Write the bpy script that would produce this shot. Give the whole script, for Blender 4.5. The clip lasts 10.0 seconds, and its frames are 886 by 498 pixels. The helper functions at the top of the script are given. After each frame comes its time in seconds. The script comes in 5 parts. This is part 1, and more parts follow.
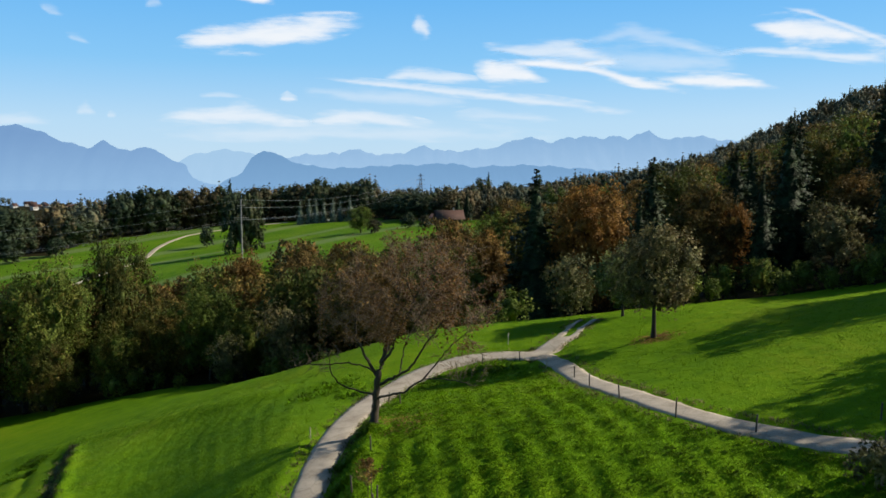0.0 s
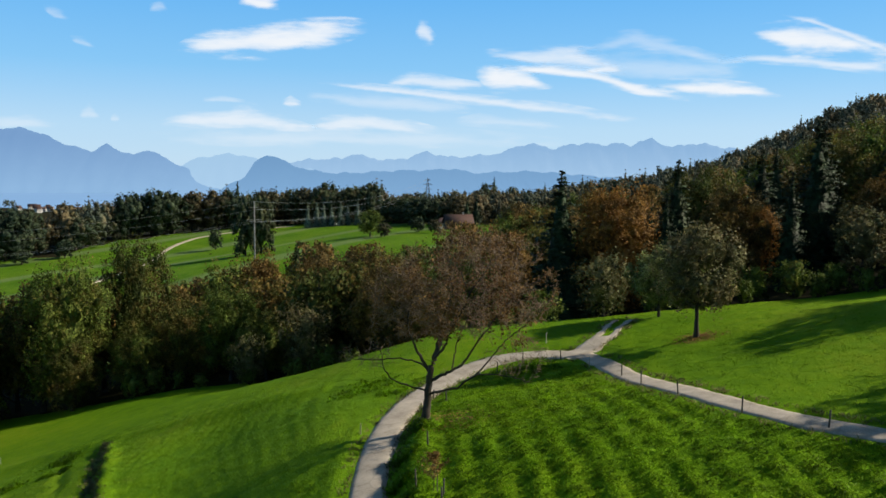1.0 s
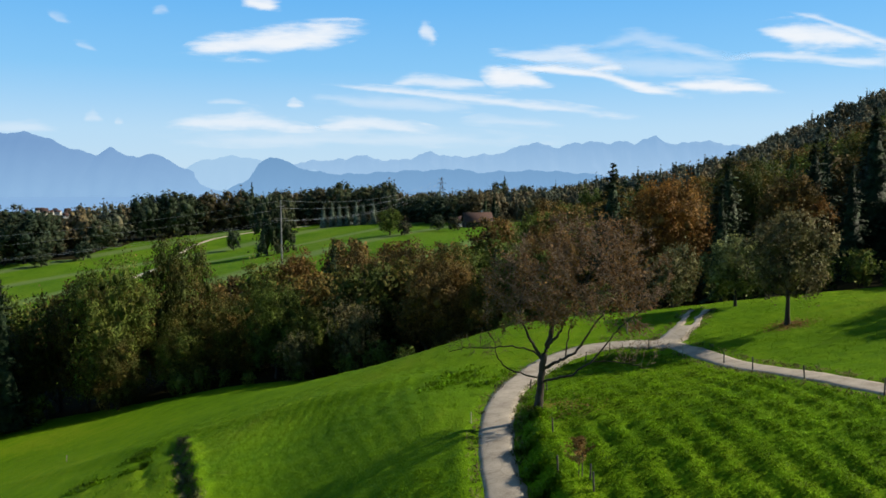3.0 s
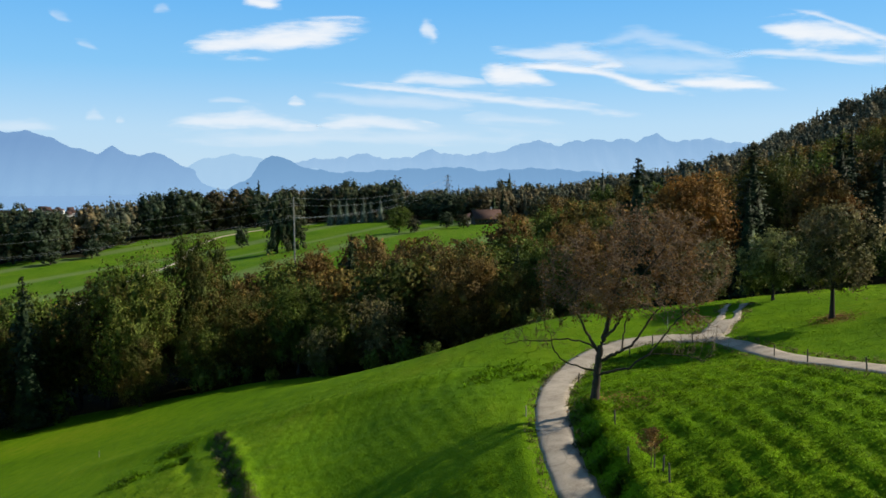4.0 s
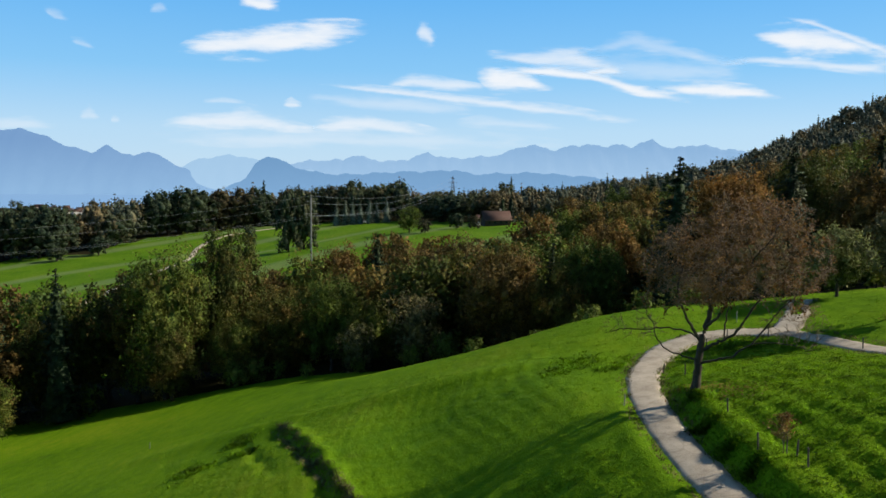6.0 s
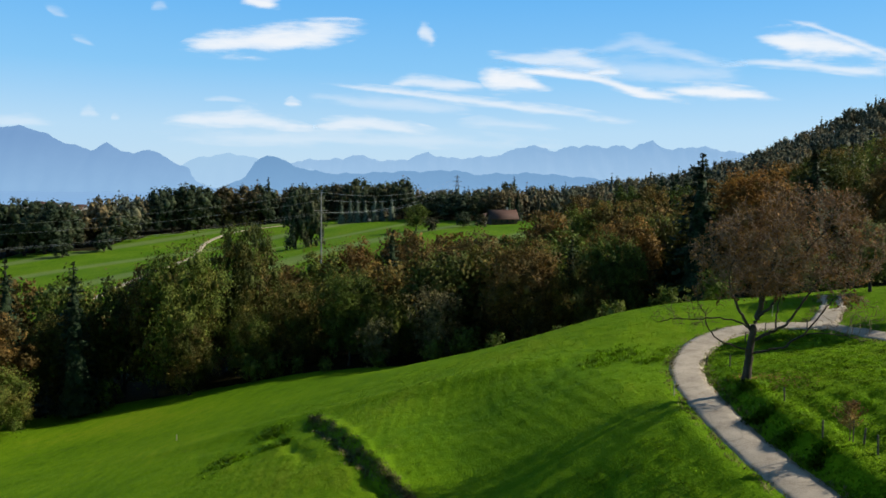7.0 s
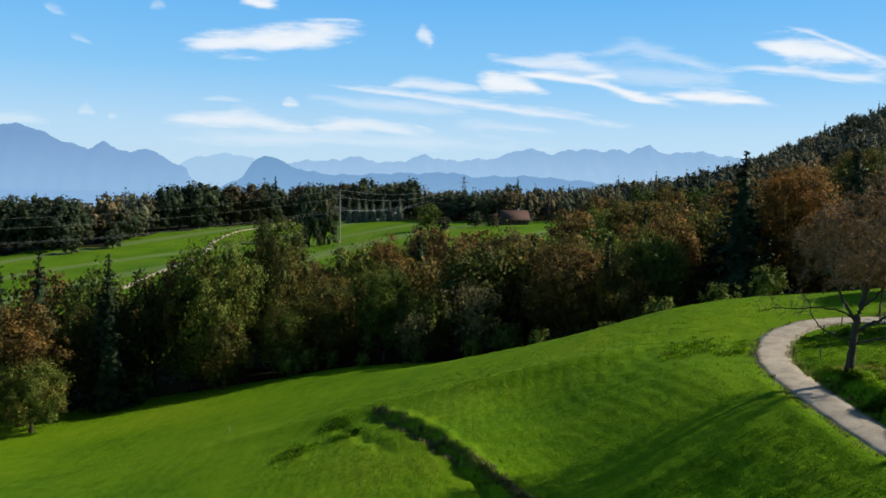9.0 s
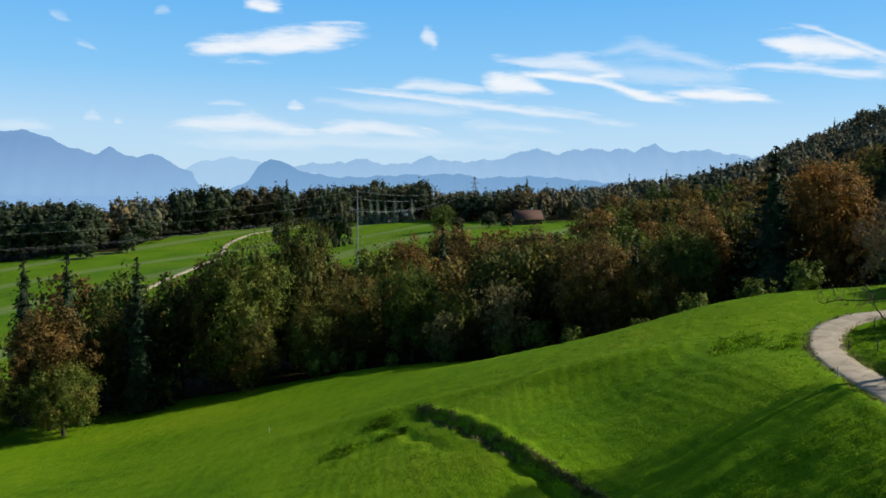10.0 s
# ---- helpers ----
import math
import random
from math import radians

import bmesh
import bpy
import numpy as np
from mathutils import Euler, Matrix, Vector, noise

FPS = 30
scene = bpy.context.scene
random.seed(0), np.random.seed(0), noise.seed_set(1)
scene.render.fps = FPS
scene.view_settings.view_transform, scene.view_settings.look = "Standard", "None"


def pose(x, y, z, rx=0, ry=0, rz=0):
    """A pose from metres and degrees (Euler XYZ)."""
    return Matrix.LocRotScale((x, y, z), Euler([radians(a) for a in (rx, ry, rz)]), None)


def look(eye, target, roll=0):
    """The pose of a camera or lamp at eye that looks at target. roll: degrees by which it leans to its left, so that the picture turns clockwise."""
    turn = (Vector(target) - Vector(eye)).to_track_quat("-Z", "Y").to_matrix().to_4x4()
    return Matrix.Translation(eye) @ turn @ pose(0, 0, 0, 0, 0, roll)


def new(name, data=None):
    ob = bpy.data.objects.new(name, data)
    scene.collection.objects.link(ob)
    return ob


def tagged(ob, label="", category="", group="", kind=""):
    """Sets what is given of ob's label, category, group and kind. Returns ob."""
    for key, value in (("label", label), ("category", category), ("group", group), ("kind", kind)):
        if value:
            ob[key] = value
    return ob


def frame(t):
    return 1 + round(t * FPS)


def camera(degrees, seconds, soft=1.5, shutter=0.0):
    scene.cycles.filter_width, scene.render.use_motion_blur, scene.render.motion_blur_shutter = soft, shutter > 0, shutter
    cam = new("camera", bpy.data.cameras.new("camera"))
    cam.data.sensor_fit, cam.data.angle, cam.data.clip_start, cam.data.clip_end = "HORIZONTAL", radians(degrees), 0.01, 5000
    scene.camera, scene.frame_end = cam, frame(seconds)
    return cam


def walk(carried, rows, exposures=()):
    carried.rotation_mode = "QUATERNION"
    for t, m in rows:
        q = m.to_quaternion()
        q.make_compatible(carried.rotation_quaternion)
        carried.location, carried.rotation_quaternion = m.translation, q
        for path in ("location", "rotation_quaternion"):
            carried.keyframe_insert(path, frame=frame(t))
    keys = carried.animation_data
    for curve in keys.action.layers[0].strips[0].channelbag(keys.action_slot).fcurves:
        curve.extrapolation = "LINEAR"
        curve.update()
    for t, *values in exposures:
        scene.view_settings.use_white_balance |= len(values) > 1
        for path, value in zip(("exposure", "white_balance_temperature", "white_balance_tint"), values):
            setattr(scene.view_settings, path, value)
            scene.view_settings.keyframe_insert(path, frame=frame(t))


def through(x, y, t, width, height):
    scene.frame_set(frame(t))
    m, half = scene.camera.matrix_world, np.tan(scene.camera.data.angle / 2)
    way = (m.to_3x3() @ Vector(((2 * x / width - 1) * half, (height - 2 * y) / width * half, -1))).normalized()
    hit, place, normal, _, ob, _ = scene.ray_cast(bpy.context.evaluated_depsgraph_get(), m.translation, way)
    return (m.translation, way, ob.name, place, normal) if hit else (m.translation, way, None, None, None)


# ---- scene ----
cam = camera(56.5, 10.0, soft=1.6)
PATH = [
    (0, (-0.278, -1.031, 22.765), (-0.275, 0.96, 22.583), -0.1),
    (0.5, (-2.663, -0.836, 22.193), (-2.662, 1.156, 22.014), 0.1),
    (1, (-5.031, -0.723, 21.746), (-5.031, 1.27, 21.578), 0.3),
    (1.5, (-7.418, -0.392, 21.303), (-7.418, 1.601, 21.141), 0.5),
    (2, (-9.889, -0.307, 20.944), (-9.891, 1.686, 20.782), 0.2),
    (2.5, (-12.368, -0.232, 20.715), (-12.373, 1.761, 20.551), -0.1),
    (4, (-19.79, -0.006, 20.019), (-19.799, 1.987, 19.847), -0.4),
    (4.5, (-22.257, 0.11, 19.733), (-22.264, 2.103, 19.566), -0.3),
    (5, (-24.636, 0.336, 19.274), (-24.64, 2.329, 19.108), -0.1),
    (5.5, (-27.155, 0.176, 18.895), (-27.151, 2.169, 18.731), 0.1),
    (7, (-34.27, 0.469, 17.305), (-34.258, 2.462, 17.142), 0.7),
    (7.5, (-36.611, 0.523, 16.779), (-36.591, 2.516, 16.614), 0.9),
    (8, (-38.987, 0.618, 16.329), (-38.96, 2.611, 16.163), 1.4),
    (8.5, (-41.399, 0.832, 15.958), (-41.372, 2.826, 15.794), 1.4),
    (9, (-43.785, 1.06, 15.617), (-43.761, 3.053, 15.46), 1.3),
    (9.5, (-46.169, 1.132, 15.352), (-46.154, 3.126, 15.198), 0.8),
    (10, (-48.616, 1.167, 15.072), (-48.606, 3.161, 14.918), 0.6),
]
walk(cam, [(t, look(eye, target, roll)) for t, eye, target, roll in PATH])

# ---- world, sun ----
SUN_ELEVATION, SUN_AZIMUTH = 33.5, 81.5          # degrees; azimuth clockwise from +y
world = bpy.data.worlds.new("sky")
scene.world = world
world.use_nodes = True
wn = world.node_tree.nodes
sky = wn.new("ShaderNodeTexSky")
sky.sky_type = "NISHITA"
sky.sun_disc = False
sky.sun_elevation = radians(SUN_ELEVATION)
sky.sun_rotation = radians(SUN_AZIMUTH)
sky.altitude = 500
sky.air_density = 1.0
sky.dust_density = 0.3
sky.ozone_density = 2.0
# the sky model, drawn towards the deep blue of a clear autumn noon above and a milky horizon
gaze = wn.new("ShaderNodeTexCoord")
rise = wn.new("ShaderNodeSeparateXYZ")
world.node_tree.links.new(gaze.outputs["Generated"], rise.inputs[0])
tone = wn.new("ShaderNodeValToRGB")
SKY_TONES = [(0.0, (5.2, 7.2, 9.1)), (0.06, (4.5, 6.9, 9.2)), (0.13, (2.25, 5.65, 9.3)), (0.24, (0.9, 4.3, 9.1)), (0.40, (0.48, 1.15, 2.15)), (1.0, (0.38, 0.7, 1.15))]
while len(tone.color_ramp.elements) < len(SKY_TONES):
    tone.color_ramp.elements.new(0.5)
for stop, (place, colour) in zip(tone.color_ramp.elements, SKY_TONES):
    stop.position, stop.color = place, (*colour, 1)
blend = wn.new("ShaderNodeMix")
blend.data_type = "RGBA"
blend.inputs[0].default_value = 0.85
for a, b in ((rise.outputs[2], tone.inputs[0]), (sky.outputs[0], blend.inputs[6]), (tone.outputs[0], blend.inputs[7]), (blend.outputs[2], wn["Background"].inputs["Color"])):
    world.node_tree.links.new(a, b)
wn["Background"].inputs["Strength"].default_value = 0.1

sun_data = bpy.data.lights.new("sun", "SUN")
sun_data.energy, sun_data.angle, sun_data.color = 5.0, radians(0.55), (1.0, 0.91, 0.74)
sun = new("sun", sun_data)
sun.matrix_world = pose(0, 0, 300, 90 - SUN_ELEVATION, 0, 180 - SUN_AZIMUTH)
scene.view_settings.exposure = 0.08


# ---- materials ----
def material(name):
    m = bpy.data.materials.new(name)
    m.use_nodes = True
    return m, m.node_tree.nodes, m.node_tree.links


def ramp(nodes, stops):
    r = nodes.new("ShaderNodeValToRGB")
    while len(r.color_ramp.elements) < len(stops):
        r.color_ramp.elements.new(0.5)
    for e, (at, c) in zip(r.color_ramp.elements, stops):
        e.position, e.color = at, (*c, 1)
    return r


def noise_node(nodes, links, scale, detail=4, rough=0.55, vector=None):
    n = nodes.new("ShaderNodeTexNoise")
    n.inputs["Scale"].default_value, n.inputs["Detail"].default_value, n.inputs["Roughness"].default_value = scale, detail, rough
    if vector is not None:
        links.new(vector, n.inputs["Vector"])
    return n


def mixed(nodes, links, a, b, fac, mode="MIX"):
    """A colour mix; a, b and fac are sockets or values."""
    n = nodes.new("ShaderNodeMix")
    n.data_type, n.blend_type = "RGBA", mode
    for key, value in ((0, fac), (6, a), (7, b)):
        if isinstance(value, bpy.types.NodeSocket):
            links.new(value, n.inputs[key])
        else:
            n.inputs[key].default_value = value if key == 0 else (*value, 1)
    return n.outputs[2]


def sums(nodes, links, op, a, b=0.0, c=0.0):
    n = nodes.new("ShaderNodeMath")
    n.operation = op
    for key, value in enumerate((a, b, c)):
        if isinstance(value, bpy.types.NodeSocket):
            links.new(value, n.inputs[key])
        else:
            n.inputs[key].default_value = value
    return n.outputs[0]


def world_position(nodes):
    return nodes.new("ShaderNodeNewGeometry").outputs["Position"]


def stretched(nodes, links, vector, scale, turn=0.0):
    n = nodes.new("ShaderNodeMapping")
    n.inputs["Scale"].default_value = scale
    n.inputs["Rotation"].default_value = (0, 0, radians(turn))
    links.new(vector, n.inputs["Vector"])
    return n.outputs[0]


def bumped(nodes, links, height, strength, distance, bsdf):
    b = nodes.new("ShaderNodeBump")
    b.inputs["Strength"].default_value, b.inputs["Distance"].default_value = strength, distance
    links.new(height, b.inputs["Height"])
    links.new(b.outputs[0], bsdf.inputs["Normal"])


def simple(name, dark, light, scale=3.0, rough=0.8, metal=0.0, bump=0.0, stretch=(1, 1, 1), spec=0.4):
    """Two tones by a noise at two scales, with a fine relief."""
    m, n, l = material(name)
    b = n["Principled BSDF"]
    co = n.new("ShaderNodeTexCoord").outputs["Object"]
    v = stretched(n, l, co, stretch)
    coarse, fine = noise_node(n, l, scale, 4, 0.6, v), noise_node(n, l, scale * 7, 3, 0.6, v)
    mixf = sums(n, l, "MULTIPLY_ADD", fine.outputs[0], 0.45, sums(n, l, "MULTIPLY", coarse.outputs[0], 0.6))
    r = ramp(n, [(0.35, dark), (0.68, light)])
    l.new(mixf, r.inputs[0])
    l.new(r.outputs[0], b.inputs["Base Color"])
    b.inputs["Roughness"].default_value, b.inputs["Metallic"].default_value = rough, metal
    b.inputs["Specular IOR Level"].default_value = spec
    if bump:
        bumped(n, l, fine.outputs[0], 0.6, bump, b)
    return m


def leaf_material(name, tones, patch=0.22, through=0.3, wild=0.75):
    """Leaves: each tree takes its own tone, patches of the crown another, each leaf a little of its own; light shines through."""
    m, n, l = material(name)
    b = n["Principled BSDF"]
    own = n.new("ShaderNodeObjectInfo").outputs["Random"]
    geo = n.new("ShaderNodeNewGeometry")
    leaf = geo.outputs["Random Per Island"]
    patchy = noise_node(n, l, patch, 3, 0.6, geo.outputs["Position"]).outputs[0]
    k = sums(n, l, "MULTIPLY_ADD", own, 0.38, sums(n, l, "MULTIPLY_ADD", patchy, 1.5 * wild + 0.35, -0.42 * wild - 0.18))
    k = sums(n, l, "MULTIPLY_ADD", leaf, 0.14, k)
    r = ramp(n, [((i + 0.5) / len(tones), c) for i, c in enumerate(tones)])
    l.new(k, r.inputs[0])
    value = n.new("ShaderNodeHueSaturation")
    l.new(r.outputs[0], value.inputs["Color"])
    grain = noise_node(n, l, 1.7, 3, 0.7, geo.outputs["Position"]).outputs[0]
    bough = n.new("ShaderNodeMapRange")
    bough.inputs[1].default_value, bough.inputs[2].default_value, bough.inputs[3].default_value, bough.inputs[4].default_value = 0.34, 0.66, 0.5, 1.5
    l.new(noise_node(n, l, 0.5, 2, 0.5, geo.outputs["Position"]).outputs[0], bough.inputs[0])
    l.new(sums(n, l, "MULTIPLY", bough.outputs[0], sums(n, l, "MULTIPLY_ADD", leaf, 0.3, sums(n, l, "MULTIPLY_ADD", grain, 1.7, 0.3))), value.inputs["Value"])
    bumped(n, l, grain, 0.8, 0.5, b)
    l.new(value.outputs[0], b.inputs["Base Color"])
    b.inputs["Roughness"].default_value = 0.55
    b.inputs["Specular IOR Level"].default_value = 0.12
    t = n.new("ShaderNodeBsdfTranslucent")
    l.new(value.outputs[0], t.inputs["Color"])
    mix = n.new("ShaderNodeMixShader")
    mix.inputs[0].default_value = through
    l.new(b.outputs[0], mix.inputs[1])
    l.new(t.outputs[0], mix.inputs[2])
    l.new(mix.outputs[0], n["Material Output"].inputs["Surface"])
    return m


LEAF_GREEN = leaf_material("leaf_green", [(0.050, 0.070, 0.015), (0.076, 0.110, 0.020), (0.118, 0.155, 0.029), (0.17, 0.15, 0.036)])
# far leaves: bluish haze of the distance is painted into the tones
LEAF_FAR = leaf_material("leaf_far_hazed", [(0.028, 0.046, 0.03), (0.042, 0.062, 0.036), (0.062, 0.08, 0.04), (0.10, 0.095, 0.045)])
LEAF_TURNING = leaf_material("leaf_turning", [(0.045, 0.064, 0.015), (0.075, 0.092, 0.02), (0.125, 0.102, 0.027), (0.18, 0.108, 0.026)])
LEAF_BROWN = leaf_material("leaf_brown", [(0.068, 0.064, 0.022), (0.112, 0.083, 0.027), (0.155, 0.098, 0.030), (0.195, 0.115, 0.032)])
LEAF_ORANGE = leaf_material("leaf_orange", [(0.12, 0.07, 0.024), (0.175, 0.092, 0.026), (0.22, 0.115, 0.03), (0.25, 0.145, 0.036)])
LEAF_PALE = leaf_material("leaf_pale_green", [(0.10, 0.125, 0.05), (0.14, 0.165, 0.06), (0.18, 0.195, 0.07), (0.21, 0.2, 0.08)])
# brown far leaves, likewise tinted towards haze
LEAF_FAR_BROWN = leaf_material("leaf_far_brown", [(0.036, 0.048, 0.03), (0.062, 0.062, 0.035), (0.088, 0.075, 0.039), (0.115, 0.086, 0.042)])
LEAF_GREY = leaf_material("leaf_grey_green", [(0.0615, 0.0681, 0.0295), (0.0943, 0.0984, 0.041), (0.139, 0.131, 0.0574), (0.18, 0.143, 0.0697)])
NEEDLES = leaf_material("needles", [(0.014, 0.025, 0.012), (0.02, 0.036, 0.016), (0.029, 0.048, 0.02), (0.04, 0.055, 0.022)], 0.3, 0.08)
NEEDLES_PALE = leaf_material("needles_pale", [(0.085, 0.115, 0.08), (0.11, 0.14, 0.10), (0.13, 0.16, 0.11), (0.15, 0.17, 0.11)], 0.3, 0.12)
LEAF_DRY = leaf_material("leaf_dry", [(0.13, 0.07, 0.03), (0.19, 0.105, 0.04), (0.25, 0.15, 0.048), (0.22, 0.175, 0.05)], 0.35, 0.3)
# distant woods: the blue of aerial haze is mixed into the leaf colour
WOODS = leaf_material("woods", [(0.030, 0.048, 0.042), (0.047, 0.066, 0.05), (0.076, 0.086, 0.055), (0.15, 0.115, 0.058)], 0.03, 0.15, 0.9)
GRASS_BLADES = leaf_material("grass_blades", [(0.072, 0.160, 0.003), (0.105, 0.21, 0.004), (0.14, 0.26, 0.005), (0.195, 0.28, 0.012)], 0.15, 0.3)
DRY_GRASS = leaf_material("dry_grass", [(0.06, 0.085, 0.02), (0.10, 0.12, 0.035), (0.15, 0.145, 0.055), (0.20, 0.17, 0.08)], 0.8, 0.3)
BARK = simple("bark", (0.032, 0.025, 0.019), (0.11, 0.086, 0.063), 2.5, 0.9, 0, 0.02, (1, 1, 0.25))
BARK_DARK = simple("bark_dark", (0.018, 0.014, 0.011), (0.06, 0.048, 0.038), 2.5, 0.9, 0, 0.02, (1, 1, 0.25))
TWIG = simple("twig", (0.125, 0.085, 0.058), (0.33, 0.235, 0.155), 1.5, 0.85)
POST_WOOD = simple("post_wood", (0.05, 0.042, 0.034), (0.17, 0.145, 0.12), 6, 0.85, 0, 0.004, (1, 1, 0.15))
PALE_WOOD = simple("pale_wood", (0.42, 0.38, 0.28), (0.62, 0.57, 0.44), 6, 0.8, 0, 0.003, (1, 1, 0.15))
BLACK_PLASTIC = simple("black_plastic", (0.012, 0.012, 0.012), (0.03, 0.03, 0.03), 9, 0.5)
MAST_METAL = simple("mast_metal", (0.20, 0.20, 0.19), (0.34, 0.33, 0.31), 0.6, 0.7)
PYLON_STEEL = simple("pylon_steel", (0.06, 0.07, 0.08), (0.13, 0.14, 0.15), 0.6, 0.55, 0.6)
WIRE = simple("wire_metal", (0.30, 0.31, 0.32), (0.42, 0.43, 0.44), 0.2, 0.45, 0.5)
ROOF_TILE = simple("roof_tile", (0.06, 0.032, 0.026), (0.115, 0.062, 0.05), 0.7, 0.85, 0, 0.02, (1, 5, 1))
BARN_BOARD = simple("barn_board", (0.035, 0.022, 0.016), (0.085, 0.055, 0.04), 1.5, 0.85, 0, 0.01, (6, 1, 0.2))
PLASTER = simple("plaster", (0.45, 0.43, 0.39), (0.66, 0.63, 0.58), 0.5, 0.9)
GLASS_DARK = simple("window_glass", (0.02, 0.025, 0.03), (0.04, 0.045, 0.05), 0.5, 0.1, 0, 0, (1, 1, 1), 0.6)
CAR_WHITE = simple("car_paint_white", (0.70, 0.71, 0.72), (0.80, 0.80, 0.80), 0.4, 0.3)
TYRE = simple("tyre_rubber", (0.01, 0.01, 0.01), (0.025, 0.025, 0.025), 8, 0.9)


def ground_material():
    """Pasture: green of several ages, mown streaks, tufts and thin dry spots; far fields carry pale mowing lines."""
    m, n, l = material("pasture")
    b = n["Principled BSDF"]
    p = world_position(n)
    broad, middle, fine = (noise_node(n, l, s, d, r, p) for s, d, r in ((0.035, 3, 0.5), (0.45, 5, 0.65), (4.5, 4, 0.7)))
    streak = noise_node(n, l, 0.8, 4, 0.6, stretched(n, l, p, (1.0, 0.14, 0.3), -6))
    k = sums(n, l, "MULTIPLY_ADD", broad.outputs[0], 0.45, sums(n, l, "MULTIPLY", middle.outputs[0], 0.28))
    k = sums(n, l, "MULTIPLY_ADD", streak.outputs[0], 0.18, k)
    k = sums(n, l, "MULTIPLY_ADD", fine.outputs[0], 0.28, k)
    r = ramp(n, [(0.40, (0.053, 0.126, 0.004)), (0.52, (0.093, 0.198, 0.0045)), (0.62, (0.135, 0.252, 0.0055)), (0.76, (0.21, 0.292, 0.013))])
    l.new(k, r.inputs[0])
    dry = ramp(n, [(0.60, (0, 0, 0)), (0.74, (1, 1, 1))])
    spots = noise_node(n, l, 0.19, 6, 0.7, p)
    l.new(spots.outputs[0], dry.inputs[0])
    colour = mixed(n, l, r.outputs[0], (0.15, 0.16, 0.035), sums(n, l, "MULTIPLY", dry.outputs[0], 0.35))
    # pale lines that the mower left on the far pasture
    bands = n.new("ShaderNodeTexWave")
    bands.inputs["Scale"].default_value, bands.inputs["Distortion"].default_value, bands.inputs["Detail"].default_value = 0.011, 1.2, 2
    bands.inputs["Detail Scale"].default_value = 0.02
    l.new(stretched(n, l, p, (0.35, 1, 0), 14), bands.inputs["Vector"])
    line = ramp(n, [(0.80, (0, 0, 0)), (0.97, (1, 1, 1))])
    l.new(bands.outputs[0], line.inputs[0])
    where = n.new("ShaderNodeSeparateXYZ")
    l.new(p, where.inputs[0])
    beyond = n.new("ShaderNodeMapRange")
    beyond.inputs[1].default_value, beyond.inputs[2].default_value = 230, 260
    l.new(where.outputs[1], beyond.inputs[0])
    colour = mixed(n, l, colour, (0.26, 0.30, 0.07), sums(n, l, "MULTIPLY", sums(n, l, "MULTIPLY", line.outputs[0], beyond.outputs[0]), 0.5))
    # haze over the far fields is painted in: duller and bluer
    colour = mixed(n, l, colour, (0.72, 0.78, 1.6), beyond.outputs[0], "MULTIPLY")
    l.new(colour, b.inputs["Base Color"])
    b.inputs["Roughness"].default_value = 0.9
    b.inputs["Specular IOR Level"].default_value = 0.04
    h = sums(n, l, "MULTIPLY_ADD", fine.outputs[0], 0.5, middle.outputs[0])
    bumped(n, l, h, 1.0, 0.22, b)
    return m


def forest_floor_material():
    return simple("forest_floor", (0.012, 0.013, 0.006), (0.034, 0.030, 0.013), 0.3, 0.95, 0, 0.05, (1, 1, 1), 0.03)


def road_material():
    """Worn pale gravel and concrete with wheel lanes, cracks, patches and grass creeping in."""
    m, n, l = material("worn_gravel")
    b = n["Principled BSDF"]
    p = world_position(n)
    broad, fine = noise_node(n, l, 0.5, 5, 0.65, p), noise_node(n, l, 9.0, 4, 0.7, p)
    k = sums(n, l, "MULTIPLY_ADD", fine.outputs[0], 0.4, sums(n, l, "MULTIPLY", broad.outputs[0], 0.6))
    r = ramp(n, [(0.36, (0.29, 0.24, 0.185)), (0.5, (0.45, 0.38, 0.30)), (0.64, (0.56, 0.485, 0.39))])
    l.new(k, r.inputs[0])
    cracks = n.new("ShaderNodeTexVoronoi")
    cracks.feature = "DISTANCE_TO_EDGE"
    cracks.inputs["Scale"].default_value = 0.42
    bent = mixed(n, l, p, noise_node(n, l, 0.7, 4, 0.6, p).outputs["Color"], 0.12)
    l.new(bent, cracks.inputs["Vector"])
    line = ramp(n, [(0.0, (0.35, 0.35, 0.33)), (0.03, (1, 1, 1))])
    l.new(cracks.outputs["Distance"], line.inputs[0])
    colour = mixed(n, l, r.outputs[0], line.outputs[0], 0.3, "MULTIPLY")
    l.new(colour, b.inputs["Base Color"])
    b.inputs["Roughness"].default_value = 0.9
    bumped(n, l, fine.outputs[0], 0.6, 0.03, b)
    return m


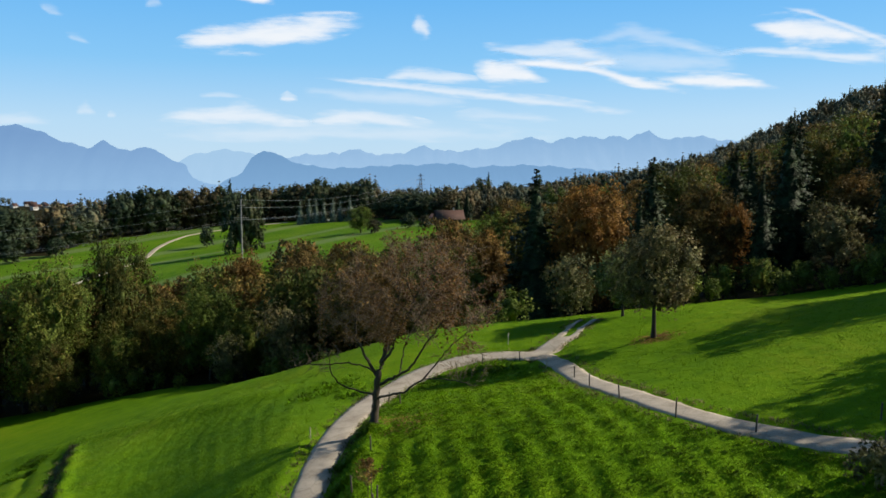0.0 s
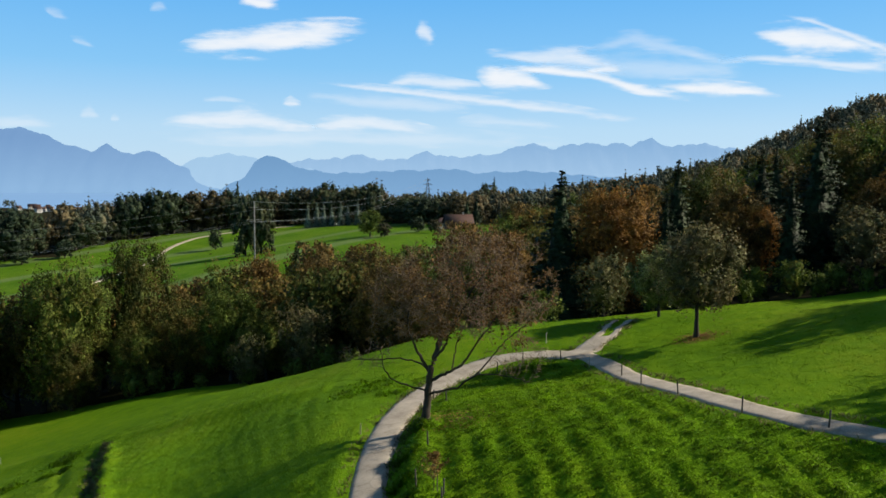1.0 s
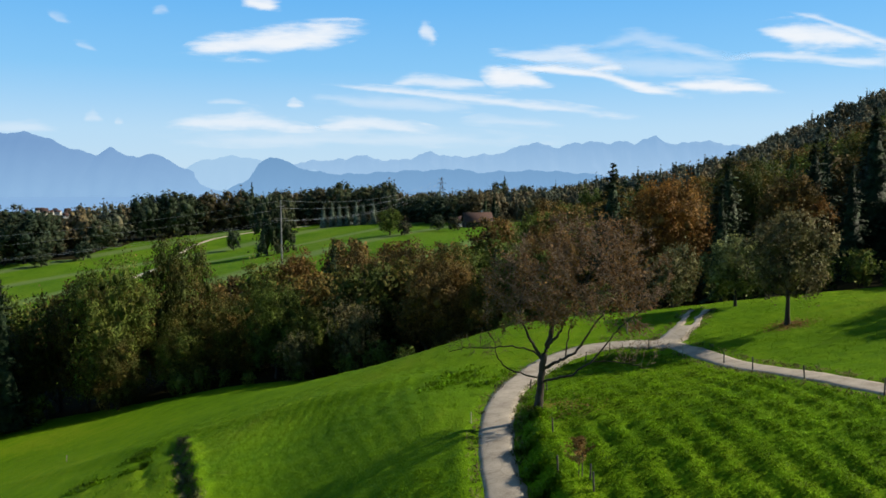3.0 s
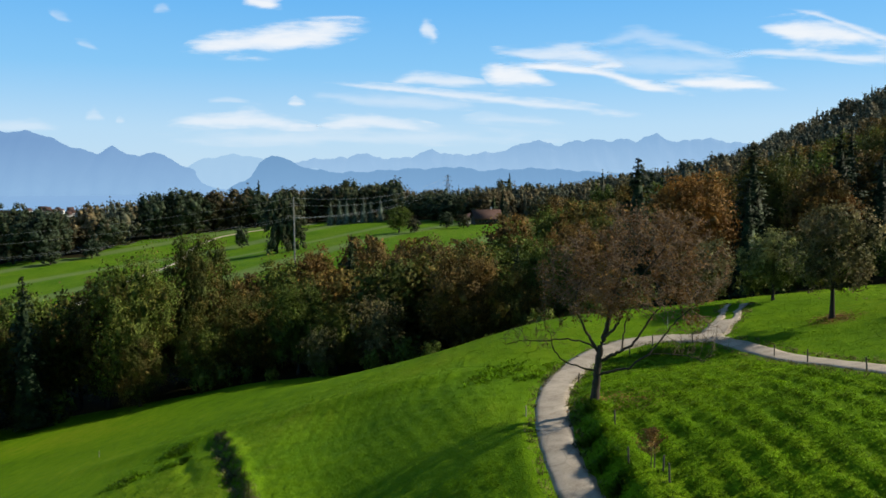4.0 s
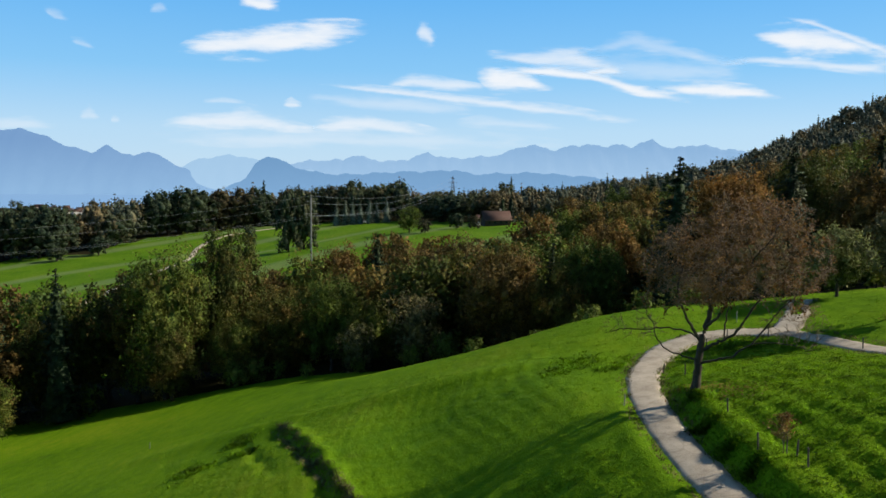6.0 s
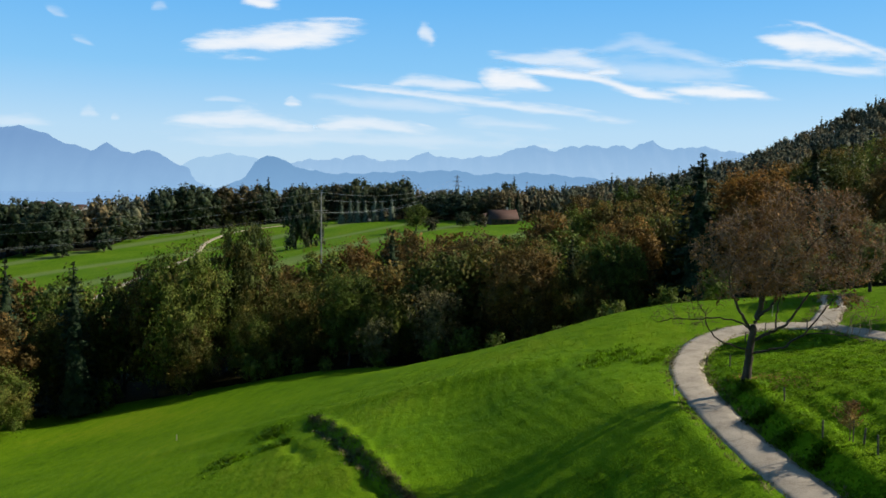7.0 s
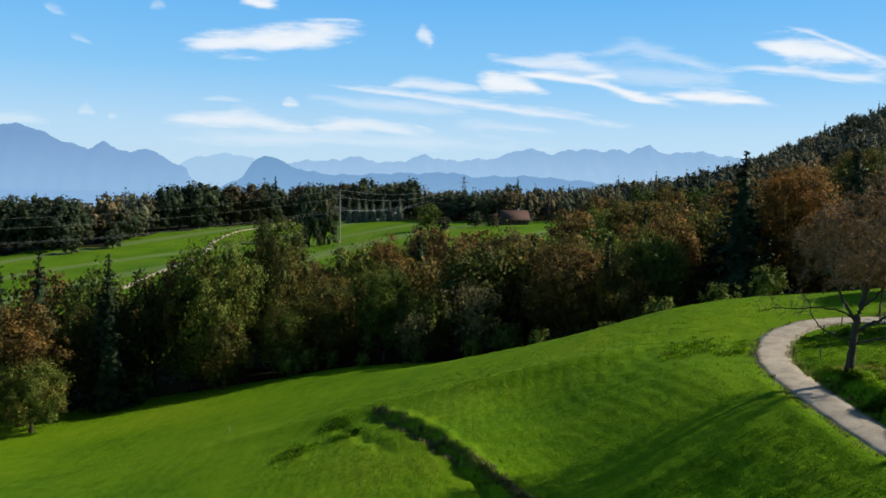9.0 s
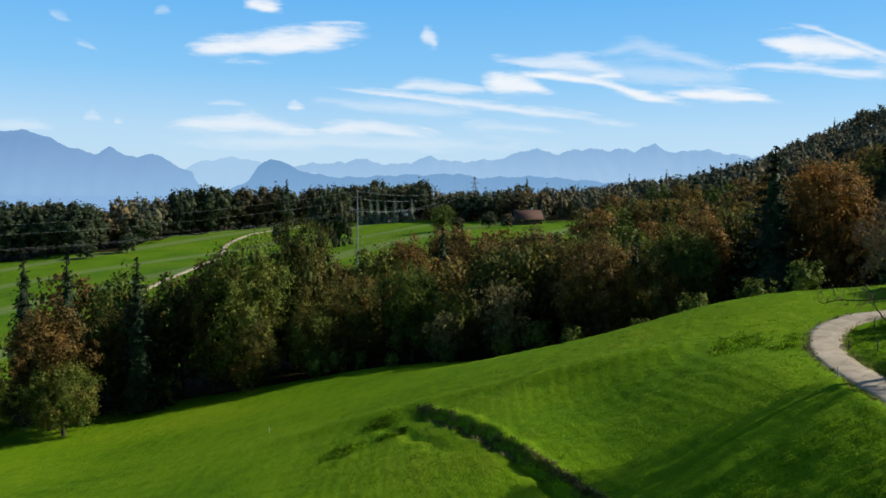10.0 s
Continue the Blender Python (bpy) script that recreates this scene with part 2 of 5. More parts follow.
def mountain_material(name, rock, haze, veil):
    """Rock and wood far off, veiled by haze that is painted as emission."""
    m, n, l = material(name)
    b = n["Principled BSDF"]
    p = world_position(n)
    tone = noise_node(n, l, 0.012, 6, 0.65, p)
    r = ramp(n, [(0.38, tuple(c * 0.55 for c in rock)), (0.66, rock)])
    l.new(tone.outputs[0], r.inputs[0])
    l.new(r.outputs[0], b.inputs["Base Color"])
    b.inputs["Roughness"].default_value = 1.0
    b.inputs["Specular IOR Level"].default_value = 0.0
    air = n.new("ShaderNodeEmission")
    # the painted haze pales towards the valley floor, as for thicker air
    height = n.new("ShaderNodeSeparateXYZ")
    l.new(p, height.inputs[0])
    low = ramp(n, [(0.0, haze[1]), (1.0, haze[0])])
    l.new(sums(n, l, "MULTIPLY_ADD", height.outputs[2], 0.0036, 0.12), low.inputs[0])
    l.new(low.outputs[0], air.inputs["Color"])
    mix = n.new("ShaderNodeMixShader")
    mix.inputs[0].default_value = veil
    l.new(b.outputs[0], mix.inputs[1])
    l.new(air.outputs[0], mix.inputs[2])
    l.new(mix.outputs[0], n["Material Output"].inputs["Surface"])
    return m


def cloud_material(name, density, gain):
    """A thin bright veil, firm below and fraying above and towards its ends."""
    m, n, l = material(name)
    n.remove(n["Principled BSDF"])
    co = n.new("ShaderNodeTexCoord").outputs["UV"]
    p = world_position(n)
    swirl = noise_node(n, l, 0.0075, 4, 0.55, stretched(n, l, p, (0.45, 1, 1.0)))
    sep, sway = n.new("ShaderNodeSeparateXYZ"), n.new("ShaderNodeSeparateXYZ")
    l.new(co, sep.inputs[0])
    l.new(swirl.outputs["Color"], sway.inputs[0])
    u = sums(n, l, "ADD", sep.outputs[0], sums(n, l, "MULTIPLY_ADD", sway.outputs[0], 0.16, -0.08))
    v = sums(n, l, "ADD", sep.outputs[1], sums(n, l, "MULTIPLY_ADD", sway.outputs[1], 0.44, -0.22))

    def eased(value, lo, hi):
        r = n.new("ShaderNodeMapRange")
        r.interpolation_type = "SMOOTHSTEP"
        r.inputs[1].default_value, r.inputs[2].default_value = lo, hi
        l.new(value, r.inputs[0])
        return r.outputs[0]
    lower, upper = eased(v, 0.05, 0.48), eased(sums(n, l, "SUBTRACT", 1.0, v), 0.0, 0.70)
    ends = sums(n, l, "MULTIPLY", eased(u, -0.02, 0.28), eased(sums(n, l, "SUBTRACT", 1.0, u), -0.02, 0.34))
    body = sums(n, l, "MULTIPLY", sums(n, l, "MULTIPLY", lower, upper), ends)
    wisp = noise_node(n, l, 0.009, 7, 0.62, stretched(n, l, p, (0.25, 1, 1.4), 0))
    torn = sums(n, l, "MULTIPLY_ADD", sums(n, l, "MULTIPLY_ADD", wisp.outputs[0], 2.4, -1.2), sums(n, l, "SUBTRACT", 1.3, body), body)
    # nothing is left at the rim of the sheet
    edge = sums(n, l, "MULTIPLY", eased(sums(n, l, "MULTIPLY", sep.outputs[1], sums(n, l, "SUBTRACT", 1.0, sep.outputs[1])), 0.0, 0.10), eased(sums(n, l, "MULTIPLY", sep.outputs[0], sums(n, l, "SUBTRACT", 1.0, sep.outputs[0])), 0.0, 0.08))
    alpha = sums(n, l, "MULTIPLY", sums(n, l, "MULTIPLY", eased(torn, -0.08, 2.0 - gain), edge), density)
    clear, glow = n.new("ShaderNodeBsdfTransparent"), n.new("ShaderNodeEmission")
    # sunlight on the cloud is put in as emission
    glow.inputs["Color"].default_value = (0.93, 0.96, 1.0, 1)
    glow.inputs["Strength"].default_value = 0.92
    mix = n.new("ShaderNodeMixShader")
    l.new(alpha, mix.inputs[0])
    l.new(clear.outputs[0], mix.inputs[1])
    l.new(glow.outputs[0], mix.inputs[2])
    l.new(mix.outputs[0], n["Material Output"].inputs["Surface"])
    return m


def water_material():
    """A calm lake kilometres off, under a glow that paints the mountains' haze over it."""
    m, n, l = material("lake_water")
    b = n["Principled BSDF"]
    b.inputs["Base Color"].default_value = (0.12, 0.22, 0.33, 1)
    b.inputs["Roughness"].default_value = 0.35
    bumped(n, l, noise_node(n, l, 0.02, 3, 0.6, world_position(n)).outputs[0], 0.4, 2.0, b)
    air, mix = n.new("ShaderNodeEmission"), n.new("ShaderNodeMixShader")
    air.inputs["Color"].default_value = (0.27, 0.465, 0.75, 1)
    mix.inputs[0].default_value = 0.8
    l.new(b.outputs[0], mix.inputs[1])
    l.new(air.outputs[0], mix.inputs[2])
    l.new(mix.outputs[0], n["Material Output"].inputs["Surface"])
    return m


PASTURE, FLOOR, GRAVEL, WATER = ground_material(), forest_floor_material(), road_material(), water_material()


# ---- making meshes ----
def mesh_of(name, verts, faces, *mats):
    """A mesh from an array of points and an array of faces that all have the same number of corners."""
    verts, faces = np.asarray(verts, np.float32), np.asarray(faces, np.int32)
    me = bpy.data.meshes.new(name)
    k = faces.shape[1]
    me.vertices.add(len(verts))
    me.vertices.foreach_set("co", verts.ravel())
    me.loops.add(faces.size)
    me.loops.foreach_set("vertex_index", faces.ravel())
    me.polygons.add(len(faces))
    me.polygons.foreach_set("loop_start", np.arange(0, faces.size, k, dtype=np.int32))
    me.update(calc_edges=True)
    for m in mats:
        me.materials.append(m)
    return me


def shade_smooth(me):
    me.polygons.foreach_set("use_smooth", np.ones(len(me.polygons), bool))
    return me


def joined(pieces):
    """Points and faces of several pieces as one."""
    vs, fs, at = [], [], 0
    for v, f in pieces:
        vs.append(v)
        fs.append(f + at)
        at += len(v)
    return np.vstack(vs), np.vstack(fs)


def tube(points, radii, sides=6):
    """A tapered tube of quads along points."""
    points, radii = np.asarray(points, float), np.asarray(radii, float)
    n = len(points)
    way = np.gradient(points, axis=0)
    way /= np.linalg.norm(way, axis=1)[:, None] + 1e-9
    ref = np.where(np.abs(way[:, 2:3]) > 0.9, np.array([[1.0, 0, 0]]), np.array([[0, 0, 1.0]]))
    u = np.cross(way, ref)
    u /= np.linalg.norm(u, axis=1)[:, None] + 1e-9
    w = np.cross(way, u)
    a = np.linspace(0, 2 * np.pi, sides, endpoint=False)
    ring = u[:, None] * np.cos(a)[None, :, None] + w[:, None] * np.sin(a)[None, :, None]
    verts = (points[:, None] + ring * radii[:, None, None]).reshape(-1, 3)
    i, j = np.meshgrid(np.arange(n - 1), np.arange(sides), indexing="ij")
    k = (j + 1) % sides
    faces = np.stack([i * sides + j, i * sides + k, (i + 1) * sides + k, (i + 1) * sides + j], -1).reshape(-1, 4)
    return verts, faces


def leaves_at(rng, centres, normals, size, slim=0.62):
    """A kite-shaped leaf or spray of leaves at each centre, lying across its normal."""
    n = len(centres)
    normals = normals / (np.linalg.norm(normals, axis=1)[:, None] + 1e-9)
    r = rng.normal(size=(n, 3))
    u = np.cross(normals, r)
    u /= np.linalg.norm(u, axis=1)[:, None] + 1e-9
    w = np.cross(normals, u)
    s = (size * rng.uniform(0.6, 1.35, n))[:, None]
    lift = normals * s * 0.14
    v = np.stack([centres - u * s * 0.5, centres - w * s * slim * 0.5 + lift, centres + u * s * 0.5, centres + w * s * slim * 0.5 + lift], 1).reshape(-1, 3)
    return v, np.arange(4 * n).reshape(-1, 4)


def blob(rng, centre, radii, around=8, rings=5):
    """A lumpy closed body of quads, with its outward normals."""
    a = np.linspace(0, 2 * np.pi, around, endpoint=False)
    t = np.linspace(0.08, np.pi - 0.08, rings + 1)
    d = np.stack([np.sin(t)[:, None] * np.cos(a), np.sin(t)[:, None] * np.sin(a), np.cos(t)[:, None] * np.ones(around)], -1)
    v = centre + d * np.asarray(radii) * rng.uniform(0.78, 1.12, d.shape[:2])[..., None]
    i, j = np.meshgrid(np.arange(rings), np.arange(around), indexing="ij")
    k = (j + 1) % around
    f = np.stack([i * around + j, (i + 1) * around + j, (i + 1) * around + k, i * around + k], -1).reshape(-1, 4)
    return v.reshape(-1, 3), f, d.reshape(-1, 3)


def crown_of(rng, centres, normals, soft, size, slim, bodies):
    """Leaves that shade as the rounded clumps on which they sit, over lumpy inner bodies of foliage."""
    v, f = leaves_at(rng, centres, normals, size, slim)
    pieces, ns = [(v, f)], [np.repeat(soft, 4, axis=0)]
    for bv, bf, bn in bodies:
        pieces.append((bv, bf))
        ns.append(bn)
    v, f = joined(pieces)
    n = np.vstack(ns)
    return v, f, n / (np.linalg.norm(n, axis=1)[:, None] + 1e-9)


def crown_mesh(name, crown, mat):
    v, f, n = crown
    me = shade_smooth(mesh_of(name, v, f, mat))
    me.normals_split_custom_set_from_vertices(n.tolist())
    return me


def part(name, data, parent, label=""):
    ob = new(name, data)
    ob.parent = parent
    if label:
        ob["label"] = label
    return ob


def box_bm(bm, size, at=(0, 0, 0), turn=0.0, bevel=0.0):
    made = bmesh.ops.create_cube(bm, size=1.0, matrix=pose(*at, 0, 0, turn) @ Matrix.Diagonal((*size, 1)))
    if bevel:
        edges = list({e for v in made["verts"] for e in v.link_edges})
        bmesh.ops.bevel(bm, geom=edges, offset=bevel, segments=1, affect="EDGES")


def bm_mesh(name, bm, mat):
    me = bpy.data.meshes.new(name)
    bm.to_mesh(me)
    bm.free()
    me.materials.append(mat)
    return me


# ---- the lie of the land ----
# swells of the ground: x, y, reach, height over the valley floor
VALLEY = -70.0
FAR_SWELLS = [(-400, 100, 200, 14.2), (-150, 60, 110, 17.9), (60, 20, 110, 56.0), (260, 130, 150, 45.5), (-240, 330, 120, 10.6), (-110, 240, 80, 0.5), (20, 230, 80, 0.4), (130, 260, 100, 12.7), (-60, 420, 120, 31.4), (-330, 600, 150, 26.5), (-90, 650, 150, 21.5), (90, 560, 120, 10.0), (-200, 640, 90, 1.0), (-150, 510, 70, -8.6), (220, 430, 110, -4.4), (330, 650, 150, 19.0), (500, 350, 220, 193.8), (90, 950, 220, 60.0), (560, 980, 230, 196.0), (320, 1000, 200, -58.0), (-350, 1050, 260, 8.9), (-750, 750, 320, 0.3), (0, 1400, 250, -3.2), (450, 1450, 250, 22.0)]
NEAR_SWELLS = [(-100, 150, 35, -2.0), (-70, 110, 28, 0.8), (-40, 130, 28, 4.5), (-10, 140, 30, -3.4), (20, 125, 26, 6.6), (55, 115, 28, -5.4), (-50, 75, 28, -1.8), (-28, 90, 20, 4.2), (-10, 90, 16, -0.0), (-22, 66, 14, -0.7), (-4, 68, 13, 1.4), (12, 60, 14, 2.1), (14, 86, 16, -2.2), (33, 84, 18, 1.4), (30, 52, 22, -3.6), (-60, 175, 35, 6.9), (-20, 170, 32, -1.8), (-5, 122, 14, 4.0), (-26, 140, 16, 2.9), (-25, 45, 26, -0.7)]
SHORE_AND_SCREEN_SWELLS = [(-950, 1950, 170, 9.5), (-1220, 1750, 190, 32.0), (1150, 1300, 260, 190.0), (1250, 500, 240, 240.0),
                # unseen hills behind the camera, added to block low sky light
                (0, -400, 110, 150.0), (-230, -390, 115, 130.0), (230, -380, 115, 170.0), (-460, -300, 120, 120.0), (480, -280, 130, 200.0)]
SWELLS = np.array(FAR_SWELLS + NEAR_SWELLS + SHORE_AND_SCREEN_SWELLS, float)

LANE = [(-8.6, 36), (-9.6, 46), (-10.4, 55), (-10.8, 63), (-10.5, 71), (-9.8, 78), (-8.2, 85), (-5.6, 91.5), (-2.2, 96.8), (2.5, 99.8), (7.5, 99.2), (12.2, 96.2)]
SIDE_LANE = [(11.8, 96.6), (13.2, 91), (13.8, 84), (14.4, 77), (15.3, 70), (17.4, 61.8), (20.2, 56.2), (24.2, 51.2), (30.0, 45.5), (38.0, 40.0), (52, 34)]
TRACK = [(10.5, 96.6), (12.8, 99.4), (15.0, 102.6), (16.8, 105.8), (18.4, 109.2), (20.2, 112.6)]


def smooth_line(points, step=0.5):
    """A soft curve through points, as dense points."""
    p = np.array(points, float)
    p = np.vstack([2 * p[0] - p[1], p, 2 * p[-1] - p[-2]])
    out = []
    for a, b, c, d in zip(p, p[1:], p[2:], p[3:]):
        t = np.linspace(0, 1, max(2, int(np.linalg.norm(c - b) / step)), endpoint=False)[:, None]
        out.append(0.5 * (2 * b + (c - a) * t + (2 * a - 5 * b + 4 * c - d) * t * t + (3 * b - a - 3 * c + d) * t ** 3))
    return np.vstack(out + [p[-2:-1]])


LANES = np.vstack([smooth_line(p, 1.0) for p in (LANE, SIDE_LANE, TRACK)])


def lie(x, y):
    """Height of the smooth ground."""
    x, y = np.asarray(x, float), np.asarray(y, float)
    z = np.full(x.shape, VALLEY)
    for cx, cy, s, h in SWELLS:
        z += h * np.exp(-((x - cx) ** 2 + (y - cy) ** 2) / (2 * s * s))
    return z


def from_lanes(x, y):
    """Distance to the nearest lane."""
    x, y = np.asarray(x, float), np.asarray(y, float)
    d = np.full(x.shape, 1e9)
    for px, py in LANES:
        d = np.minimum(d, (x - px) ** 2 + (y - py) ** 2)
    return np.sqrt(d)


def step01(a, b, v):
    t = np.clip((v - a) / (b - a), 0, 1)
    return t * t * (3 - 2 * t)


def waves(x, y, scale, seed):
    """Cheap smooth noise, about -1 to 1."""
    r = np.random.RandomState(seed)
    z = np.zeros(np.shape(x))
    for k in range(9):
        a, f, q = r.uniform(0, 2 * np.pi), r.uniform(0.6, 1.7) / scale, r.uniform(0, 2 * np.pi)
        z += np.sin((x * np.cos(a) + y * np.sin(a)) * f * 2 * np.pi + q)
    return z / 4.0


SCAR = np.array([(-51.5, 109.0), (-47.6, 97.5), (-43.6, 86.0), (-39.8, 77.5), (-36.6, 70.0), (-34.5, 64.0)])


def scar_side(x, y):
    """Signed distance to the slipped bank (positive on its upper side) and how far along it, 0 to 1."""
    a, b = SCAR[0], SCAR[-1]
    way = (b - a) / np.linalg.norm(b - a)
    t = (x - a[0]) * way[0] + (y - a[1]) * way[1]
    bend = np.interp(t, (0, 12, 24, 34, 42, 48), (0.0, 0.35, 0.2, -0.2, -0.3, 0.2)) + 0.25 * np.sin(t * 0.9)
    side = -((x - a[0]) * way[1] - (y - a[1]) * way[0]) - bend
    return side, t / np.linalg.norm(b - a)


def relief(x, y):
    """Tussocks, swathes of the last mowing, the slipped bank and the small steps that cattle tread into the slope."""
    x, y = np.asarray(x, float), np.asarray(y, float)
    near = step01(190, 130, y) * step01(-150, -110, x) * step01(90, 60, x)
    z = 0.05 * waves(x, y, 6.5, 1) + 0.025 * waves(x, y, 1.9, 2)
    # swathes in the hay field between the lanes
    field = step01(-8.5, -6.5, x) * step01(98, 78, y) * step01(2.0, 5.0, np.interp(y, (40, 50, 58, 66, 80, 92, 99), (32, 25, 18.5, 15, 12.5, 12, 5)) - x + 2.5)
    across = x + 0.06 * y + 0.22 * waves(x, y, 9.0, 3)
    ridge = np.abs(((across / 2.3) % 1.0) * 2 - 1)
    z += field * (((ridge ** 1.6) * 0.34 - 0.13) * np.clip(0.62 + 0.5 * waves(x, y, 12.0, 21), 0.1, 1.1) + 0.09 * waves(x, y, 1.3, 4)) * step01(97, 54, y)
    # treads along the left slope
    slope = step01(-12, -18, x) * step01(-75, -55, x) * step01(118, 100, y)
    rise = lie(x, y) + 0.10 * waves(x, y, 14.0, 5) + 0.03 * (y - 90)
    z += slope * 0.10 * (np.abs(((rise / 0.5) % 1.0) * 2 - 1) - 0.5)
    # the slope below the walnut is hollowed: a shoulder by the lane, steeper under it
    hollow = step01(104, 88, y + 0.45 * (x + 29))
    z += hollow * (0.7 * np.exp(-((x + 16.0) / 4.5) ** 2) - 1.7 * np.exp(-((x + 31.5) / 7.5) ** 2))
    # the lane is cut into the slope: a steep bank on the side of the hay field, a shoulder on the other
    run = np.interp(y, (36, 46, 55, 63, 71, 78, 85), (-8.6, -9.6, -10.4, -10.8, -10.5, -9.8, -8.2))
    cut = step01(82, 73, y) * step01(30, 42, y) * step01(-16, -8, x - run)
    z += cut * ((0.5 + 0.15 * step01(71, 64, y)) * np.exp(-((x - run - 3.5) / 1.4) ** 2) + 0.05 * np.exp(-((x - run + 3.2) / 1.2) ** 2))
    # coarse tussocks below the walnut
    rough = step01(-11, -15, x) * step01(-46, -38, x) * step01(96, 84, y)
    z += rough * (0.03 * waves(x, y, 1.2, 14) + 0.02 * waves(x, y, 2.6, 15))
    # a swell that runs along the slope
    z += 0.75 * np.exp(-((y - np.interp(x, (-75, -52, -40, -25, -12), (118, 112, 107, 101, 97))) / 3.2) ** 2) * step01(-80, -60, x) * step01(-8, -24, x)
    side, along = scar_side(x, y)
    span = step01(-0.02, 0.10, along) * step01(1.15, 0.9, along)
    left = np.where(side < 0, np.exp(-(side / 1.1) ** 2), 0) * step01(0.15, -0.45, side)
    z -= 0.35 * np.exp(-((side + 5.0 - 1.6 * along) / 0.7) ** 2) * step01(-0.02, 0.08, along) * step01(0.55, 0.3, along)
    z += span * (-0.6 * left + 0.55 * np.exp(-((side - 0.8) / 1.0) ** 2) * step01(-0.1, 0.5, side))
    lanes = from_lanes(x, y)
    return z * near * step01(1.3, 3.0, lanes)


BENCH = smooth_line(LANE, 1.0)
BENCH_Z = lie(BENCH[:, 0], BENCH[:, 1])


def bench(x, y):
    """How much the ground is levelled for the lane, and to what height."""
    d, z, below = np.full(np.shape(x), 1e9), np.zeros(np.shape(x)), np.zeros(np.shape(x), bool)
    for (px, py), pz in zip(BENCH, BENCH_Z):
        g = (x - px) ** 2 + (y - py) ** 2
        z = np.where(g < d, pz, z)
        below = np.where(g < d, x + 0.5 * (y - py) < px, below)
        d = np.minimum(d, g)
    return step01(1.0, 0.0, (np.sqrt(d) - 2.0) / np.where(below, 2.6, 1.7)) * step01(40, 50, y) * np.where(below, 0.35, 0.6), z


def ground_z(x, y):
    x, y = np.asarray(x, float), np.asarray(y, float)
    w, z = bench(x, y)
    return lie(x, y) * (1 - w) + z * w + relief(x, y)


def gz(x, y):
    return float(ground_z(np.array([x]), np.array([y]))[0])


# where trees stand: the near edge of the wood, the far pasture, its back edge
EDGE = np.array([(-400, 150), (-180, 160), (-138, 181), (-120, 190), (-104, 191), (-88, 186), (-62, 180), (-34, 166), (-12, 150), (6, 141), (18, 128), (40, 124), (58, 118), (64, 112), (67, 66), (76, 30), (140, -60)], float)
BACK = np.array([(-420, 480), (-340, 500), (-258, 522), (-240, 595), (-205, 640), (-150, 660), (-100, 655), (-62, 640), (-20, 570), (5, 525), (60, 505)], float)
BELT_BACK = np.array([(-420, 240), (-160, 222), (-110, 236), (-60, 268), (-20, 288), (0, 302), (12, 330), (30, 380), (60, 440)], float)


def wooded(x, y):
    front = np.interp(x, EDGE[:, 0], EDGE[:, 1])
    back = np.interp(x, BACK[:, 0], BACK[:, 1])
    belt = np.interp(x, BELT_BACK[:, 0], BELT_BACK[:, 1])
    open_far = (y > belt) & (y < back) & (x < 52)
    clearing = ((x - 48) / 30) ** 2 + ((y - 930) / 90) ** 2 < 1
    # the added hills at the back are treeless; dark floor there cuts bounce
    return ((y > front) & ~open_far & ~clearing) | (y < -210)


def build_ground():
    def axis(lo, hi, fine_lo, fine_hi, step, mid_lo, mid_hi, mid):
        mids = [np.arange(mid_lo, fine_lo, mid), np.arange(fine_lo, fine_hi, step), np.arange(fine_hi, mid_hi, mid)]
        grow, a, b = 1.07, [mid_lo], [mid_hi]
        d = mid
        while a[-1] > lo:
            d *= grow
            a.append(a[-1] - min(d, 150))
        d = mid
        while b[-1] < hi:
            d *= grow
            b.append(b[-1] + min(d, 150))
        return np.concatenate([np.array(a[:0:-1]), *mids, np.array(b)])
    xs = axis(-4200, 4200, -64, 48, 0.5, -150, 95, 1.5)
    ys = axis(-500, 4950, 40, 130, 0.5, 20, 205, 1.5)
    X, Y = np.meshgrid(xs, ys)
    Z = ground_z(X, Y)
    nx, ny = len(xs), len(ys)
    i, j = np.meshgrid(np.arange(ny - 1), np.arange(nx - 1), indexing="ij")
    a = i * nx + j
    faces = np.stack([a, a + 1, a + nx + 1, a + nx], -1).reshape(-1, 4)
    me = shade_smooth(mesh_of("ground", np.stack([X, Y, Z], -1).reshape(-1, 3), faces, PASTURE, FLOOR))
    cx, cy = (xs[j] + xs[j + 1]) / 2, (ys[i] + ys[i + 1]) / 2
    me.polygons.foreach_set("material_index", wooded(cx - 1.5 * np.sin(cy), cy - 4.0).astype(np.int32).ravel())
    return tagged(new("ground", me), "rolling green pasture that falls into a wooded gully", "ground", kind="structure")


build_ground()


